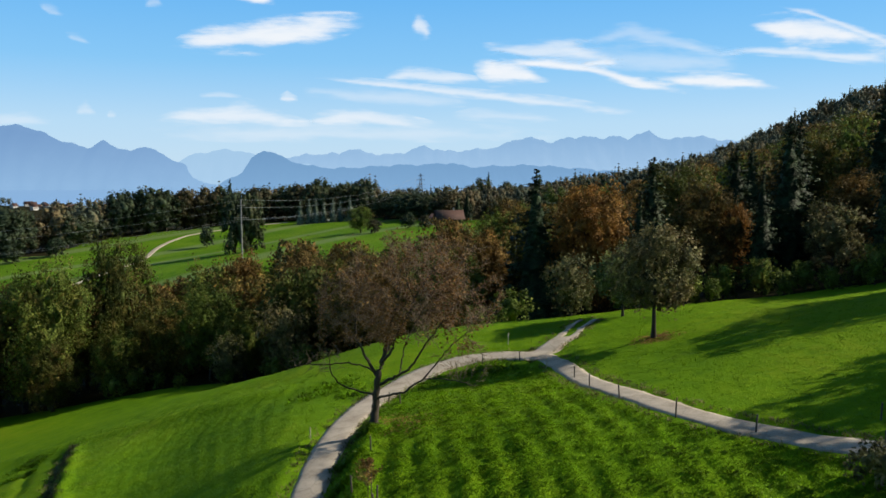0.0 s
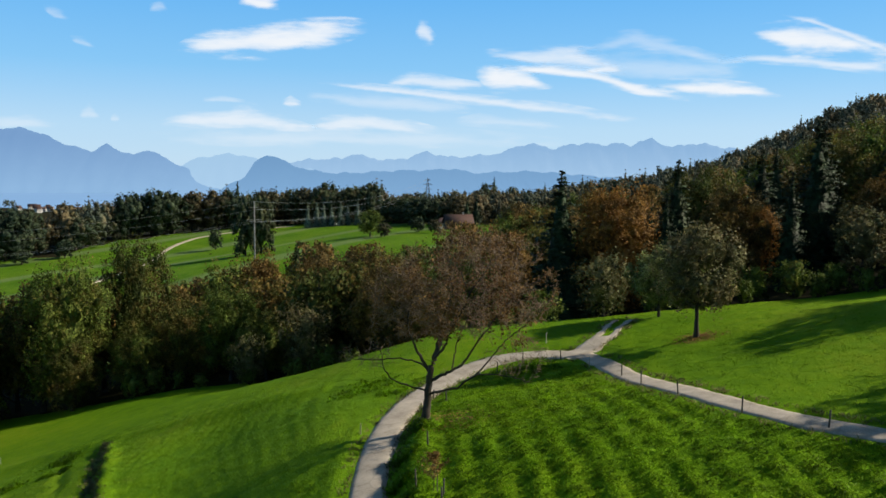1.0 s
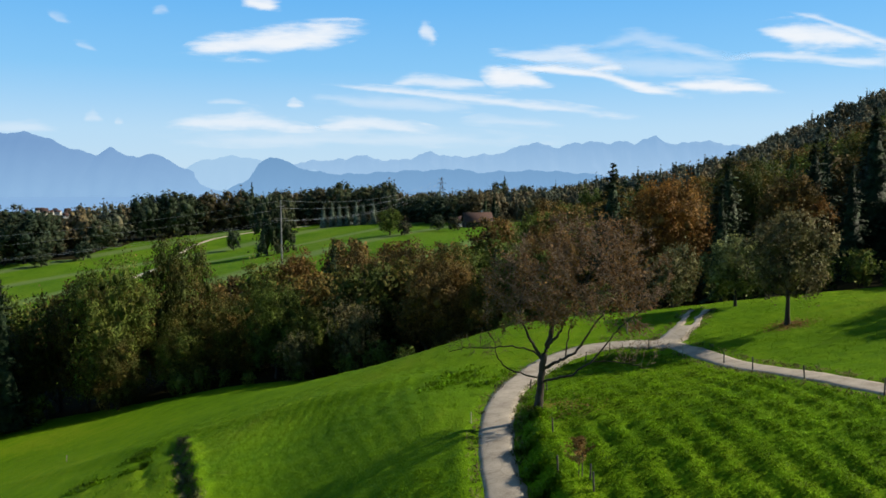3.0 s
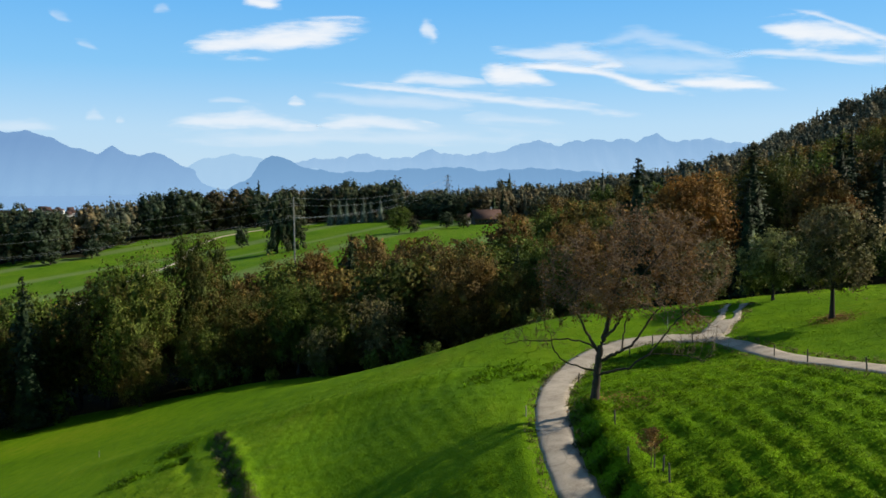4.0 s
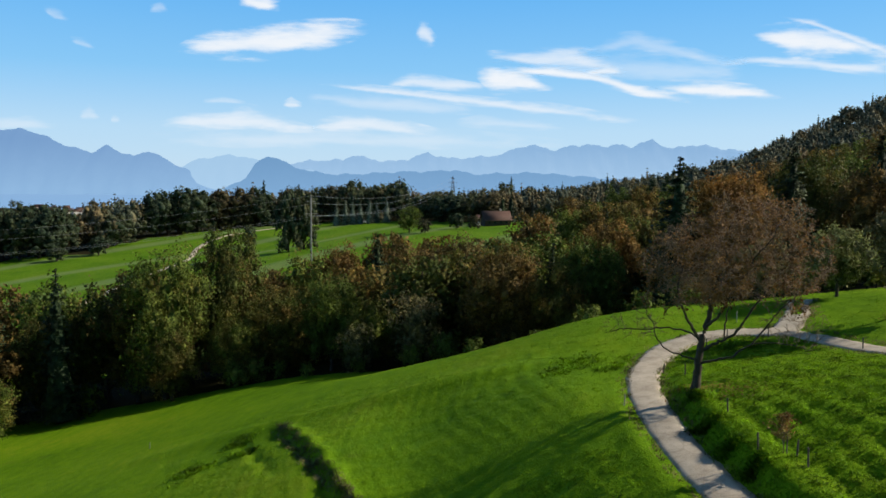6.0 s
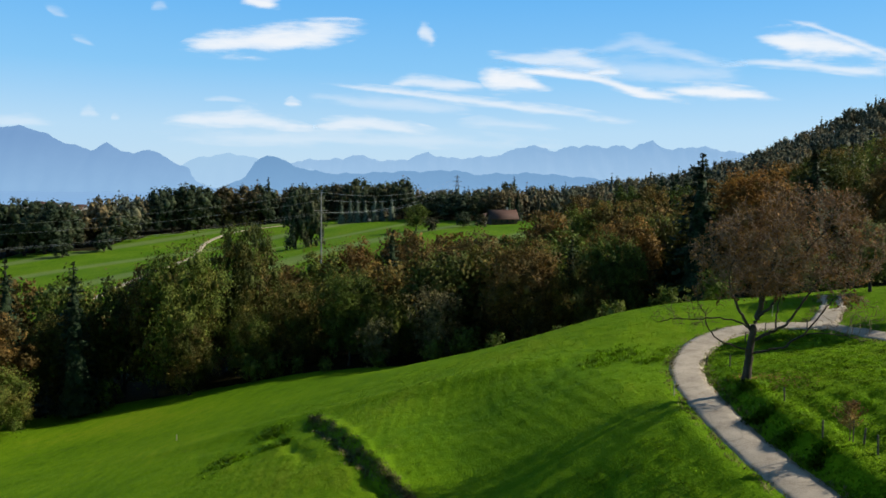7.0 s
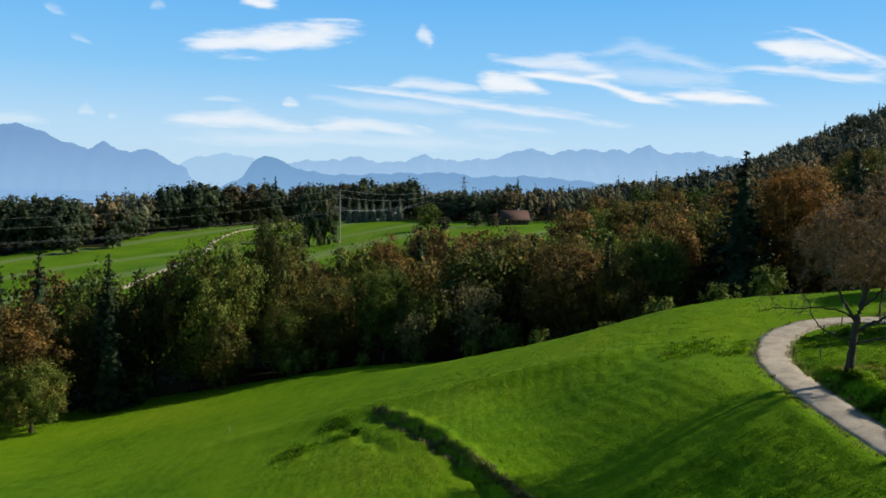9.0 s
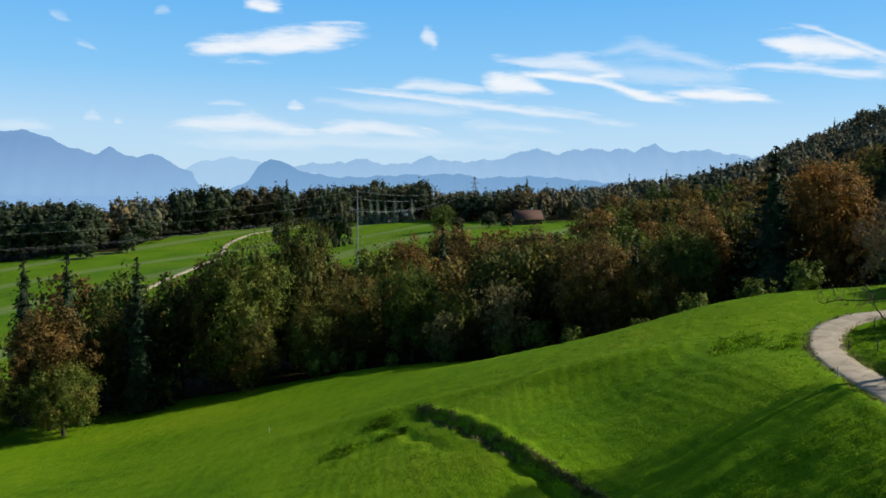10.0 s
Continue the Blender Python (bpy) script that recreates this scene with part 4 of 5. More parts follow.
# lighter builds of the same trees for the depth of the wood and the far slopes
kind("mid_green", B(36, 26, 18, 0.06, 28, 10, 15, 0.82), BARK_DARK, LEAF_GREEN, 26, 18, "green deciduous tree deep in the wood")
kind("mid_turning", B(37, 26, 18, 0.06, 28, 10, 15, 0.82), BARK_DARK, LEAF_TURNING, 26, 18, "yellowing deciduous tree deep in the wood")
kind("mid_brown", B(38, 26, 17, 0.06, 28, 10, 15, 0.82), BARK_DARK, LEAF_BROWN, 26, 17, "rusty-brown deciduous tree deep in the wood")
kind("mid_spruce", conifer(39, 30, 11, 0.04, 34, 8, 7, 1.25), BARK_DARK, NEEDLES, 30, 11, "dark spruce deep in the wood")
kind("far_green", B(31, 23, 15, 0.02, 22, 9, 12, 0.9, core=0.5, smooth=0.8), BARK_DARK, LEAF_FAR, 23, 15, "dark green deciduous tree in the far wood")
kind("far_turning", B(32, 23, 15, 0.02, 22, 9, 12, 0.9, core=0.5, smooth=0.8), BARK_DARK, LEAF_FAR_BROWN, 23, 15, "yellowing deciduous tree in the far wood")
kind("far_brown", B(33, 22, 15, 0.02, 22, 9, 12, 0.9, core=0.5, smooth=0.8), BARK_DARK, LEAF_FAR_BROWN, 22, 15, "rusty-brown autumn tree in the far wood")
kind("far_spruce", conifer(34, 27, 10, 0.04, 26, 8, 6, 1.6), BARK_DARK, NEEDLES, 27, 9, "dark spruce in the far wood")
kind("pale_spruce", conifer(35, 17, 7, 0.03, 24, 8, 7, 0.9), BARK_DARK, NEEDLES_PALE, 17, 7, "pale blue-green young spruce in a row")


def plant(name, x, y, height=None, width=None, group="trees of the wood", sink=0.2):
    trunk, crown, h, w, label, category = KINDS[name]
    height, width = (height or h) * 1.05, (width or w) * (1.45 if name == "spruce" else 1.2 if "spruce" in name else 1.0)
    base = tagged(new("shrub" if category == "shrub" else "tree"), label, category, group)
    base.matrix_world = Matrix.Translation((x, y, gz(x, y) - sink)) @ Matrix.Rotation(random.uniform(0, 6.283), 4, "Z") @ Matrix.Diagonal((width / w, width / w, height / h, 1))
    part("trunk", trunk, base)
    part("crown", crown, base)
    return base


# trees that stand out at the near edge of the wood: kind, x, y, height, width
PLANTED = []


def plant_all(rows, group="trees of the wood"):
    for name, x, y, h, w in rows:
        plant(name, x, y, h, w, group)
        PLANTED.append((x, y, w))


plant_all([
    ("green", -94.5, 193, 34, 20), ("brown_tall", -102, 196, 32, 16), ("turning", -91, 187, 17, 12), ("turning", -83.5, 209, 39, 17), ("turning_round", -68.5, 199, 21, 15), ("green", -54.5, 189, 21.5, 15),
    ("brown", -58, 237, 30.5, 20), ("spruce", -47.5, 238, 31.5, 12), ("brown", -38, 221, 28, 19), ("brown", -25, 218, 29, 20), ("brown_tall", -30, 202, 26, 15),
    ("turning_round", -14.5, 182, 25, 14), ("grey", -34.5, 176, 16, 12), ("green", -45, 184, 15, 12), ("spruce_slim", -3.5, 189, 23.5, 9), ("green", -78, 194, 16, 13),
    ("spruce_slim", -134, 190, 36, 12), ("spruce_slim", -116.5, 186, 34, 11), ("spruce_slim", -150, 202, 36, 12), ("brown_tall", -133, 178, 27, 18), ("turning", -122, 193, 24, 17), ("green", -127, 171, 15, 14), ("green", -141, 168, 14, 13)])
plant_all([
    ("mid_green", -128, 206, 31, 18), ("mid_turning", -112, 203, 30, 18), ("mid_brown", -145, 214, 31, 18), ("mid_green", -104, 214, 30, 17), ("mid_turning", -69, 216, 17, 15), ("mid_brown", -45, 250, 32, 18), ("mid_green", -12, 238, 26, 17), ("mid_brown", -30, 262, 28, 18), ("mid_brown", -14, 270, 24, 18), ("mid_turning", -46, 274, 29, 17), ("mid_brown", 0, 262, 30, 17), ("mid_turning", 4, 288, 27, 15),
    # out of view on the right, added to shade the foot of the wood
    ("green", 74, 124, 12, 12), ("spruce", 90, 114, 20, 12), ("mid_green", 96, 120, 22, 16), ("mid_spruce", 104, 134, 18, 11), ("mid_spruce", 110, 150, 28, 13), ("mid_green", 108, 126, 25, 16)])
plant_all([
    ("spruce", 19.2, 168, 33, 15), ("orange", 30, 170, 27, 19), ("green", 2, 170, 22, 15), ("brown_tall", 8, 182, 27, 15), ("turning_round", -5, 165, 18, 12),
    ("spruce", 44, 172, 29, 13), ("turning", 52, 182, 28, 16), ("spruce", 60, 168, 26, 13), ("orange", 57, 160, 15, 7), ("spruce_slim", 66, 176, 27, 10),
    ("turning", 90, 202, 26, 19), ("spruce", 76, 176, 27, 13), ("brown", 77, 150, 15, 15), ("spruce", 92, 172, 28, 13), ("spruce", 104, 182, 29, 13), ("grey", 68, 142, 12, 12)])
plant_all([
    ("grey", 19.5, 124, 9.5, 8), ("brown_tall", 48, 150, 21, 12), ("spruce_slim", 57, 146, 20, 8), ("spruce", 64, 152, 28, 11), ("spruce_slim", 38, 158, 22, 8),
    ("spruce", 84, 130, 16, 9), ("mid_green", 70, 86, 20, 11), ("mid_green", 74, 91, 22, 12), ("mid_green", 80, 97, 22, 13)])
plant_all([
    ("mid_green", 68, 57, 20, 13), ("mid_green", 70, 64, 20.5, 12), ("mid_spruce", 80, 56, 22, 10), ("mid_green", 72, 50, 20, 13), ("mid_turning", 77, 70, 18, 12), ("mid_green", 84, 62, 22, 13)])
plant_all([
    ("far_green", -152, 530, 14, 9), ("mid_green", -47, 472, 15, 15), ("far_turning", -38, 462, 8, 8),
    ("far_green", -20, 480, 9, 9), ("far_turning", -10, 470, 8, 7), ("pine", 66, 371, 26, 9), ("pine", 72, 369, 27, 9), ("pine", 78, 374, 24, 8), ("far_spruce", 10, 520, 17, 8), ("far_spruce", 16, 526, 19, 8),
    ("far_green", 48, 985, 30, 22), ("far_spruce", 56, 990, 36, 16), ("far_green", 34, 975, 22, 16), ("far_green", 76, 960, 24, 18), ("far_green", -262, 500, 9, 12), ("far_green", -245, 520, 12, 12)], "trees of the far pasture")
for px, py, ph in ((-108.5, 430, 35), (-101, 433, 34)):
    plant("far_green", px, py, ph, 15, "trees of the far pasture", 3.5)
for k in range(7):
    plant("pale_spruce", -108 + 6.3 * k + random.uniform(-0.8, 0.8), 622 + random.uniform(-3, 3), random.uniform(15, 19), 8.5, "row of young spruces")


def free(x, y, gap):
    return all((x - a) ** 2 + (y - b) ** 2 > (gap + 0.22 * w) ** 2 for a, b, w in PLANTED)


def scatter(x0, x1, y0, y1, spacing, pick, test, group, grow=(0.8, 1.12), tallest=None):
    """Trees on a jittered grid where test allows."""
    count = 0
    random.seed(int(abs(x0) * 7 + y0 + x1))
    for iy in range(int((y1 - y0) / spacing)):
        for ix in range(int((x1 - x0) / spacing)):
            x = x0 + (ix + 0.5 * (iy % 2) + random.uniform(0.1, 0.9)) * spacing
            y = y0 + (iy + random.uniform(0.1, 0.9)) * spacing
            if not test(x, y) or not free(x, y, spacing * 0.55):
                continue
            name = random.choices(*zip(*pick(x, y)))[0]
            f = random.uniform(*grow)
            h, w = KINDS[name][2], KINDS[name][3]
            if tallest and tallest(x, y) < h * f:
                h = tallest(x, y) * random.uniform(0.88, 1.0) / f
            plant(name, x, y, h * f, w * f * random.uniform(0.85, 1.15) * (1.3 if y > 460 and "spruce" not in name else 1.0), group)
            PLANTED.append((x, y, w * f))
            count += 1
    return count


def woods(x, y):
    return bool(wooded(np.array(x), np.array(y)))


def edge_gap(x, y):
    return y - np.interp(x, EDGE[:, 0], EDGE[:, 1])


GULLY = [("green", 4), ("turning", 2), ("turning_round", 3), ("brown", 4), ("brown_tall", 2), ("spruce_slim", 1), ("green_tall", 1)]
DEEP = [("mid_green", 4), ("mid_turning", 4), ("mid_brown", 5), ("mid_spruce", 1)]
HILL = [("spruce", 4), ("spruce_slim", 1.5), ("green", 0.8), ("turning", 2), ("brown_tall", 2), ("orange", 0.5)]
HILL_DEEP = [("mid_spruce", 3), ("mid_green", 3), ("mid_turning", 3), ("mid_brown", 3)]
# undergrowth along the edge, then the trees behind it
scatter(-150, 66, 120, 210, 6.0, lambda x, y: [("shrub", 5), ("grey", 0.3 if x < -15 else 0)], lambda x, y: woods(x, y) and 0 < edge_gap(x, y) < 7, "undergrowth at the wood's edge", (0.5, 1.1))
scatter(26, 64, 114, 146, 4.6, lambda x, y: [("shrub", 1)], lambda x, y: woods(x, y) and 0.5 < edge_gap(x, y) < 14, "undergrowth at the wood's edge", (0.5, 0.9))
scatter(-160, 5, 140, 262, 11.0, lambda x, y: GULLY if edge_gap(x, y) < 22 else DEEP, lambda x, y: woods(x, y) and edge_gap(x, y) > 6 and not (x > -9 and y < 188), "trees of the wood", (0.85, 1.12), lambda x, y: 23 if y > 205 and x > -60 else 40)
scatter(5, 150, 125, 262, 12.0, lambda x, y: HILL if edge_gap(x, y) < 55 else HILL_DEEP, lambda x, y: woods(x, y) and edge_gap(x, y) > 34 and x < 0.55 * y + 6, "trees of the wood", (0.72, 0.98))

FAR_PICK = [("mid_green", 3), ("far_spruce", 2), ("mid_turning", 3), ("mid_brown", 4)]
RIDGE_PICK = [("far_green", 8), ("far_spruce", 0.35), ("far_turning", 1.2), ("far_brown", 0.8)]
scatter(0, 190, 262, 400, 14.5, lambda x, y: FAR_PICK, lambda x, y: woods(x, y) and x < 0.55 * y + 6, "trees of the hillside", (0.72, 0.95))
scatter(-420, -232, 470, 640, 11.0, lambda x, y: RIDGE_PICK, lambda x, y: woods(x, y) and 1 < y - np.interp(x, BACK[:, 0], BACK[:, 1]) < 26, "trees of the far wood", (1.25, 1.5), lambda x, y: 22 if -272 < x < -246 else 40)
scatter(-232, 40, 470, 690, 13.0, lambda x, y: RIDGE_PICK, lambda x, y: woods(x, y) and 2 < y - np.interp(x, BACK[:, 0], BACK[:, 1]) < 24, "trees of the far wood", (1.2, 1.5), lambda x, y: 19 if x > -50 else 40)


def wood_mass(name, x0, x1, y0, y1, spacing, test, label, seed, protos, grow=(0.72, 1.08)):
    """Woods so far off that no one could count their trees: real trees, joined."""
    rng = np.random.RandomState(seed)
    pieces, normals = [], []
    for iy in range(int((y1 - y0) / spacing)):
        for ix in range(int((x1 - x0) / spacing)):
            x, y = x0 + (ix + rng.uniform(0, 1)) * spacing, y0 + (iy + rng.uniform(0, 1)) * spacing
            if test(x, y):
                v, f, nn = protos[rng.choice(len(protos))]
                a, s = rng.uniform(0, 6.28), rng.uniform(*grow) * (0.72 if -60 < x < 110 else 1.0)
                c, d = np.cos(a), np.sin(a)
                turned = np.array([[c, d, 0], [-d, c, 0], [0, 0, 1]])
                pieces.append((v @ turned * s + np.array([x, y, float(lie(x, y))]), f))
                normals.append(nn @ turned)
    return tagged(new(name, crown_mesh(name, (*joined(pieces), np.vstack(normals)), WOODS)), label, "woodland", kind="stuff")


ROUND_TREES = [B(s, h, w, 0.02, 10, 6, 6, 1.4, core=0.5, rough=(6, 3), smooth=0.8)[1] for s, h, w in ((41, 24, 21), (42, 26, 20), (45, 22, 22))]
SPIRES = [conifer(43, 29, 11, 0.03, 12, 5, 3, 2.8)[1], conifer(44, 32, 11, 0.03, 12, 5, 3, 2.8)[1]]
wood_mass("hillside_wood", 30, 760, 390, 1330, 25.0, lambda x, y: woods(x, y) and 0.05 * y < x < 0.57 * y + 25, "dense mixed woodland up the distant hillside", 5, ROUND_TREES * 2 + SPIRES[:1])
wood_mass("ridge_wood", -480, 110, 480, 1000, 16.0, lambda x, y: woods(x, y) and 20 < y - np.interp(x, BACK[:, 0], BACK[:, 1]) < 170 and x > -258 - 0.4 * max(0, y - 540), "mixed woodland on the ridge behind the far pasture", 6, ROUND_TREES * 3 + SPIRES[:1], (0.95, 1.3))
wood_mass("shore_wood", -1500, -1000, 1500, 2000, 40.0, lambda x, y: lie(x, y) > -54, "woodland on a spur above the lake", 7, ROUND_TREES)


# ---- the bare walnut by the lane ----
def bare_tree(seed=3):
    """A spreading old tree after leaf fall: forked leaning trunk, crooked limbs that reach for the light, fine twigs and a few dry leaves."""
    rng = np.random.RandomState(seed)
    nodes, parents, floor_r = [], [], []

    def limb(line, radius, root=-1, tip=0.03):
        """Lays a limb along a bent line, in short steps; its first step hangs on the nearest laid step."""
        n = max(4, int(sum(np.linalg.norm(np.subtract(a, b)) for a, b in zip(line, line[1:])) / 0.35))
        u = np.linspace(0, 1, len(line))
        sm = np.linspace(0, 1, n)
        p = np.column_stack([np.interp(sm, u, [q[k] for q in line]) for k in range(3)])
        for k in range(3):
            p[1:-1, k] = (p[:-2, k] + p[1:-1, k] + p[2:, k]) / 3
        p[1:-1] += rng.normal(0, 0.05, (n - 2, 3))
        last = int(np.argmin(np.linalg.norm(np.array(nodes) - p[0], axis=1))) if nodes else -1
        for q, r in zip(p, np.linspace(radius, tip, n)):
            nodes.append(q)
            parents.append(last)
            floor_r.append(r)
            last = len(nodes) - 1

    limb([(0, 0, -0.5), (0.05, 0, 1.2), (0.2, 0.05, 2.8), (0.35, 0.05, 4.2), (0.6, 0.1, 5.2), (1.0, 0.1, 6.8), (1.3, 0.2, 8.6), (1.9, 0.2, 10.4), (2.4, 0.0, 12.2)], 0.40, tip=0.10)
    limb([(0.35, 0.05, 4.4), (-0.4, 0.2, 5.6), (-1.0, 0.3, 6.8), (-1.6, 0.4, 8.0), (-1.7, 0.6, 9.6), (-1.2, 0.8, 11.2)], 0.17)
    limb([(0.7, 0.1, 5.6), (1.6, -0.8, 6.9), (2.2, -1.5, 8.6), (3.2, -2.0, 10.4), (4.0, -2.6, 12.4)], 0.15)
    limb([(0.8, 0.1, 6.0), (1.4, 1.2, 7.2), (2.4, 2.2, 8.8), (3.6, 3.2, 10.8)], 0.15)
    limb([(0.25, 0, 3.6), (1.6, -0.1, 4.3), (2.8, -0.3, 4.9), (4.0, -0.3, 6.2), (5.0, -0.4, 8.0), (6.4, -0.4, 9.8), (7.6, -0.2, 11.2)], 0.17)
    limb([(2.4, -0.2, 4.7), (2.5, 0.3, 5.8), (2.9, 0.6, 7.6), (4.0, 1.2, 9.6)], 0.09)
    limb([(0.2, -0.05, 2.5), (1.5, -0.6, 2.9), (3.0, -1.0, 3.4), (4.8, -1.0, 4.7), (6.0, -0.8, 6.2), (7.4, -0.6, 7.8), (8.8, -0.4, 8.8)], 0.13)
    limb([(0.15, 0, 2.9), (-0.9, -0.3, 3.1), (-1.9, -0.5, 3.4), (-3.2, -0.6, 4.0), (-3.9, -0.5, 5.0), (-3.9, -0.2, 6.0), (-4.6, 0.2, 7.0)], 0.10)
    limb([(0.35, 0.1, 4.6), (-0.8, 0.5, 5.4), (-2.6, 0.6, 5.7), (-4.6, 0.6, 5.4), (-6.6, 0.8, 5.5), (-8.0, 0.8, 5.1)], 0.10)
    limb([(4.6, -1.0, 4.5), (6.0, -1.8, 4.7), (7.6, -2.2, 4.6), (9.0, -2.4, 4.2)], 0.05)
    # buds that the boughs grow towards: a lopsided crown with gaps, and low drooping skirts on both sides
    def cloud_of(n, c, r, inner):
        v = unit(rng.normal(size=(n, 3))) * rng.uniform(inner, 1, (n, 1)) ** (1 / 2.2)
        return np.array(c) + v * np.array(r)
    buds = np.vstack([cloud_of(1750, (4.2, 0, 12.4), (7.7, 6.6, 5.4), 0.12), cloud_of(380, (-1.6, 0.4, 11.0), (4.0, 4.4, 4.0), 0.1), cloud_of(190, (-5.4, 0.6, 5.9), (3.2, 2.4, 1.4), 0.0), cloud_of(200, (8.2, -1.2, 6.2), (3.2, 3.0, 1.8), 0.0)])
    lumps = waves(buds[:, 0] + 0.6 * buds[:, 2], buds[:, 1] - 0.4 * buds[:, 2], 5.2, 6) + 0.6 * waves(buds[:, 0], buds[:, 2], 4.0, 7)
    buds = buds[lumps > -0.08]
    for _ in range(70):
        p = np.array(nodes)
        near, gap = np.zeros(len(buds), int), np.full(len(buds), 1e9)
        for a in range(0, len(p), 400):
            d = np.linalg.norm(buds[:, None] - p[None, a:a + 400], axis=2)
            best = d.argmin(1)
            g = d[np.arange(len(buds)), best]
            better = g < gap
            near[better], gap[better] = best[better] + a, g[better]
        live = gap > 0.6
        buds, near, gap = buds[live], near[live], gap[live]
        if not len(buds):
            break
        pull = np.zeros((len(p), 3))
        reach = gap < 4.5
        np.add.at(pull, near[reach], (buds[reach] - p[near[reach]]) / gap[reach, None])
        for i in np.nonzero(np.linalg.norm(pull, axis=1) > 1e-3)[0]:
            nodes.append(p[i] + 0.34 * unit(unit(pull[i]) + rng.normal(0, 0.28, 3)))
            parents.append(int(i))
            floor_r.append(0.0)
    p = np.array(nodes)
    # a bough is as thick as the twigs that it feeds
    load = np.zeros(len(p))
    kids = [[] for _ in p]
    for i in range(len(p) - 1, -1, -1):
        load[i] = max(load[i], 1.0)
        if parents[i] >= 0:
            load[parents[i]] += load[i]
            kids[parents[i]].append(i)
    rad = np.maximum(0.0145 * load ** 0.42, np.array(floor_r))
    rad[:10] *= 1 + 0.5 * np.exp(-np.arange(10) * 0.7)
    wood, twigs, tips = [], [], []
    seen = set()
    for i in range(len(p)):
        for k in kids[i]:
            if (i, k) in seen:
                continue
            run, at = [i], k
            while True:
                run.append(at)
                seen.add((run[-2], at))
                if not kids[at]:
                    break
                at = max(kids[at], key=lambda q: rad[q] + 0.001 * load[q])
            r = rad[run].copy()
            r[0] = min(r[0], r[1] * 1.25)
            (wood if r[1] > 0.035 else twigs).append(tube(p[run], r, 10 if r[1] > 0.25 else 6 if r[1] > 0.05 else 4))
    for i in np.nonzero(rad < 0.036)[0]:
        way = unit(p[i] - p[parents[i]])
        for _ in range((3 if p[i][2] < 7.4 else 7) if not kids[i] else (1 if p[i][2] < 7.4 else 5)):
            w = unit(way * 0.7 + rng.normal(0, 0.62, 3) + np.array([0, 0, 0.1]))
            ln = rng.uniform(0.35, 0.95)
            a, b = p[i] + w * ln * 0.5, p[i] + w * ln + rng.normal(0, 0.09, 3) - np.array([0, 0, 0.06])
            twigs.append(tube([p[i], a, b], [0.019, 0.015, 0.009], 3))
            tips.extend((a, b))
    tips = np.array(tips)
    full = waves(tips[:, 0], tips[:, 2] + 0.5 * tips[:, 1], 4.5, 8)
    pick = tips[(rng.uniform(size=len(tips)) < 0.5 + 0.6 * full) & (tips[:, 2] > 7.0)]
    lp = pick + rng.normal(0, 0.12, pick.shape)
    return joined(wood), joined(twigs), leaves_at(rng, lp, rng.normal(size=lp.shape) + np.array([0, 0, 0.3]), 0.235, 0.75)


def build_bare_tree(x, y):
    wood, twigs, leaves = bare_tree()
    base = tagged(new("tree"), "large bare spreading walnut tree with few dry leaves", "tree")
    base.matrix_world = pose(x, y, gz(x, y), 0, 0, 0)
    part("trunk", shade_smooth(mesh_of("trunk", *wood, BARK)), base, "thick grey-brown forked trunk and limbs")
    part("twig_crown", mesh_of("twig_crown", *twigs, TWIG), base, "dense fine bare twigs")
    part("leaves", mesh_of("leaves", *leaves, LEAF_DRY), base, "sparse dry brown leaves")


build_bare_tree(-6.5, 73.0)


# ---- fruit trees in the pasture ----
def build_fruit_tree(x, y, height, width, seed, foliage, label, lean=0.0):
    wood, crown = broadleaf(seed, height, width, 0.24, 28, 12, 40, 0.30, core=0.0, skirt=False)
    base = tagged(new("tree"), label, "tree", "fruit trees")
    base.matrix_world = pose(x, y, gz(x, y) - 0.1, 0, lean, seed * 40)
    part("trunk", shade_smooth(mesh_of("trunk", *wood, BARK_DARK)), base)
    part("crown", crown_mesh("crown", crown, foliage), base)


build_fruit_tree(24.5, 94.0, 13.0, 9.2, 51, LEAF_GREY, "old pear tree with grey-green leaves on the sunny slope", 0)
build_fruit_tree(24.8, 112.0, 9.2, 8.6, 52, LEAF_PALE, "small pale green fruit tree behind the crest of the slope", 0)


def build_sapling(x, y, height, seed, label):
    """A young tree with thin twigs and reddish dry leaves, tied to a stake."""
    rng = np.random.RandomState(seed)
    bits, lp = [tube([(0, 0, -0.2), (0.03, 0, height * 0.5), (0, 0.04, height)], [0.035, 0.025, 0.008], 6)], []
    for k in range(48):
        z = height * rng.uniform(0.25, 0.98)
        a, ln = rng.uniform(0, 6.28), height * rng.uniform(0.25, 0.58) * (1.25 - z / height)
        tip = np.array([np.cos(a) * ln, np.sin(a) * ln, z + ln * 0.75])
        bits.append(tube([(0, 0, z), tip * 0.55 + np.array([0, 0, z * 0.45]), tip], [0.012, 0.009, 0.004], 4))
        s = rng.uniform(0.3, 1.05, 22)[:, None]
        lp.append(np.array([0, 0, z]) + (tip - np.array([0, 0, z])) * s + rng.normal(0, 0.09, (22, 3)))
    lp = np.vstack(lp)
    base = tagged(new("sapling"), label, "sapling")
    base.matrix_world = pose(x, y, gz(x, y))
    part("trunk", mesh_of("trunk", *joined(bits), TWIG), base)
    part("leaves", mesh_of("leaves", *leaves_at(rng, lp, rng.normal(size=lp.shape), 0.15), LEAF_DRY), base)
    part("stake", mesh_of("stake", *tube([(0.25, 0, -0.3), (0.25, 0, 0.9), (0.25, 0, 1.75)], [0.04, 0.04, 0.035], 6), POST_WOOD), base)


build_sapling(-5.6, 56.2, 2.6, 61, "young fruit tree with reddish dry leaves tied to a stake")


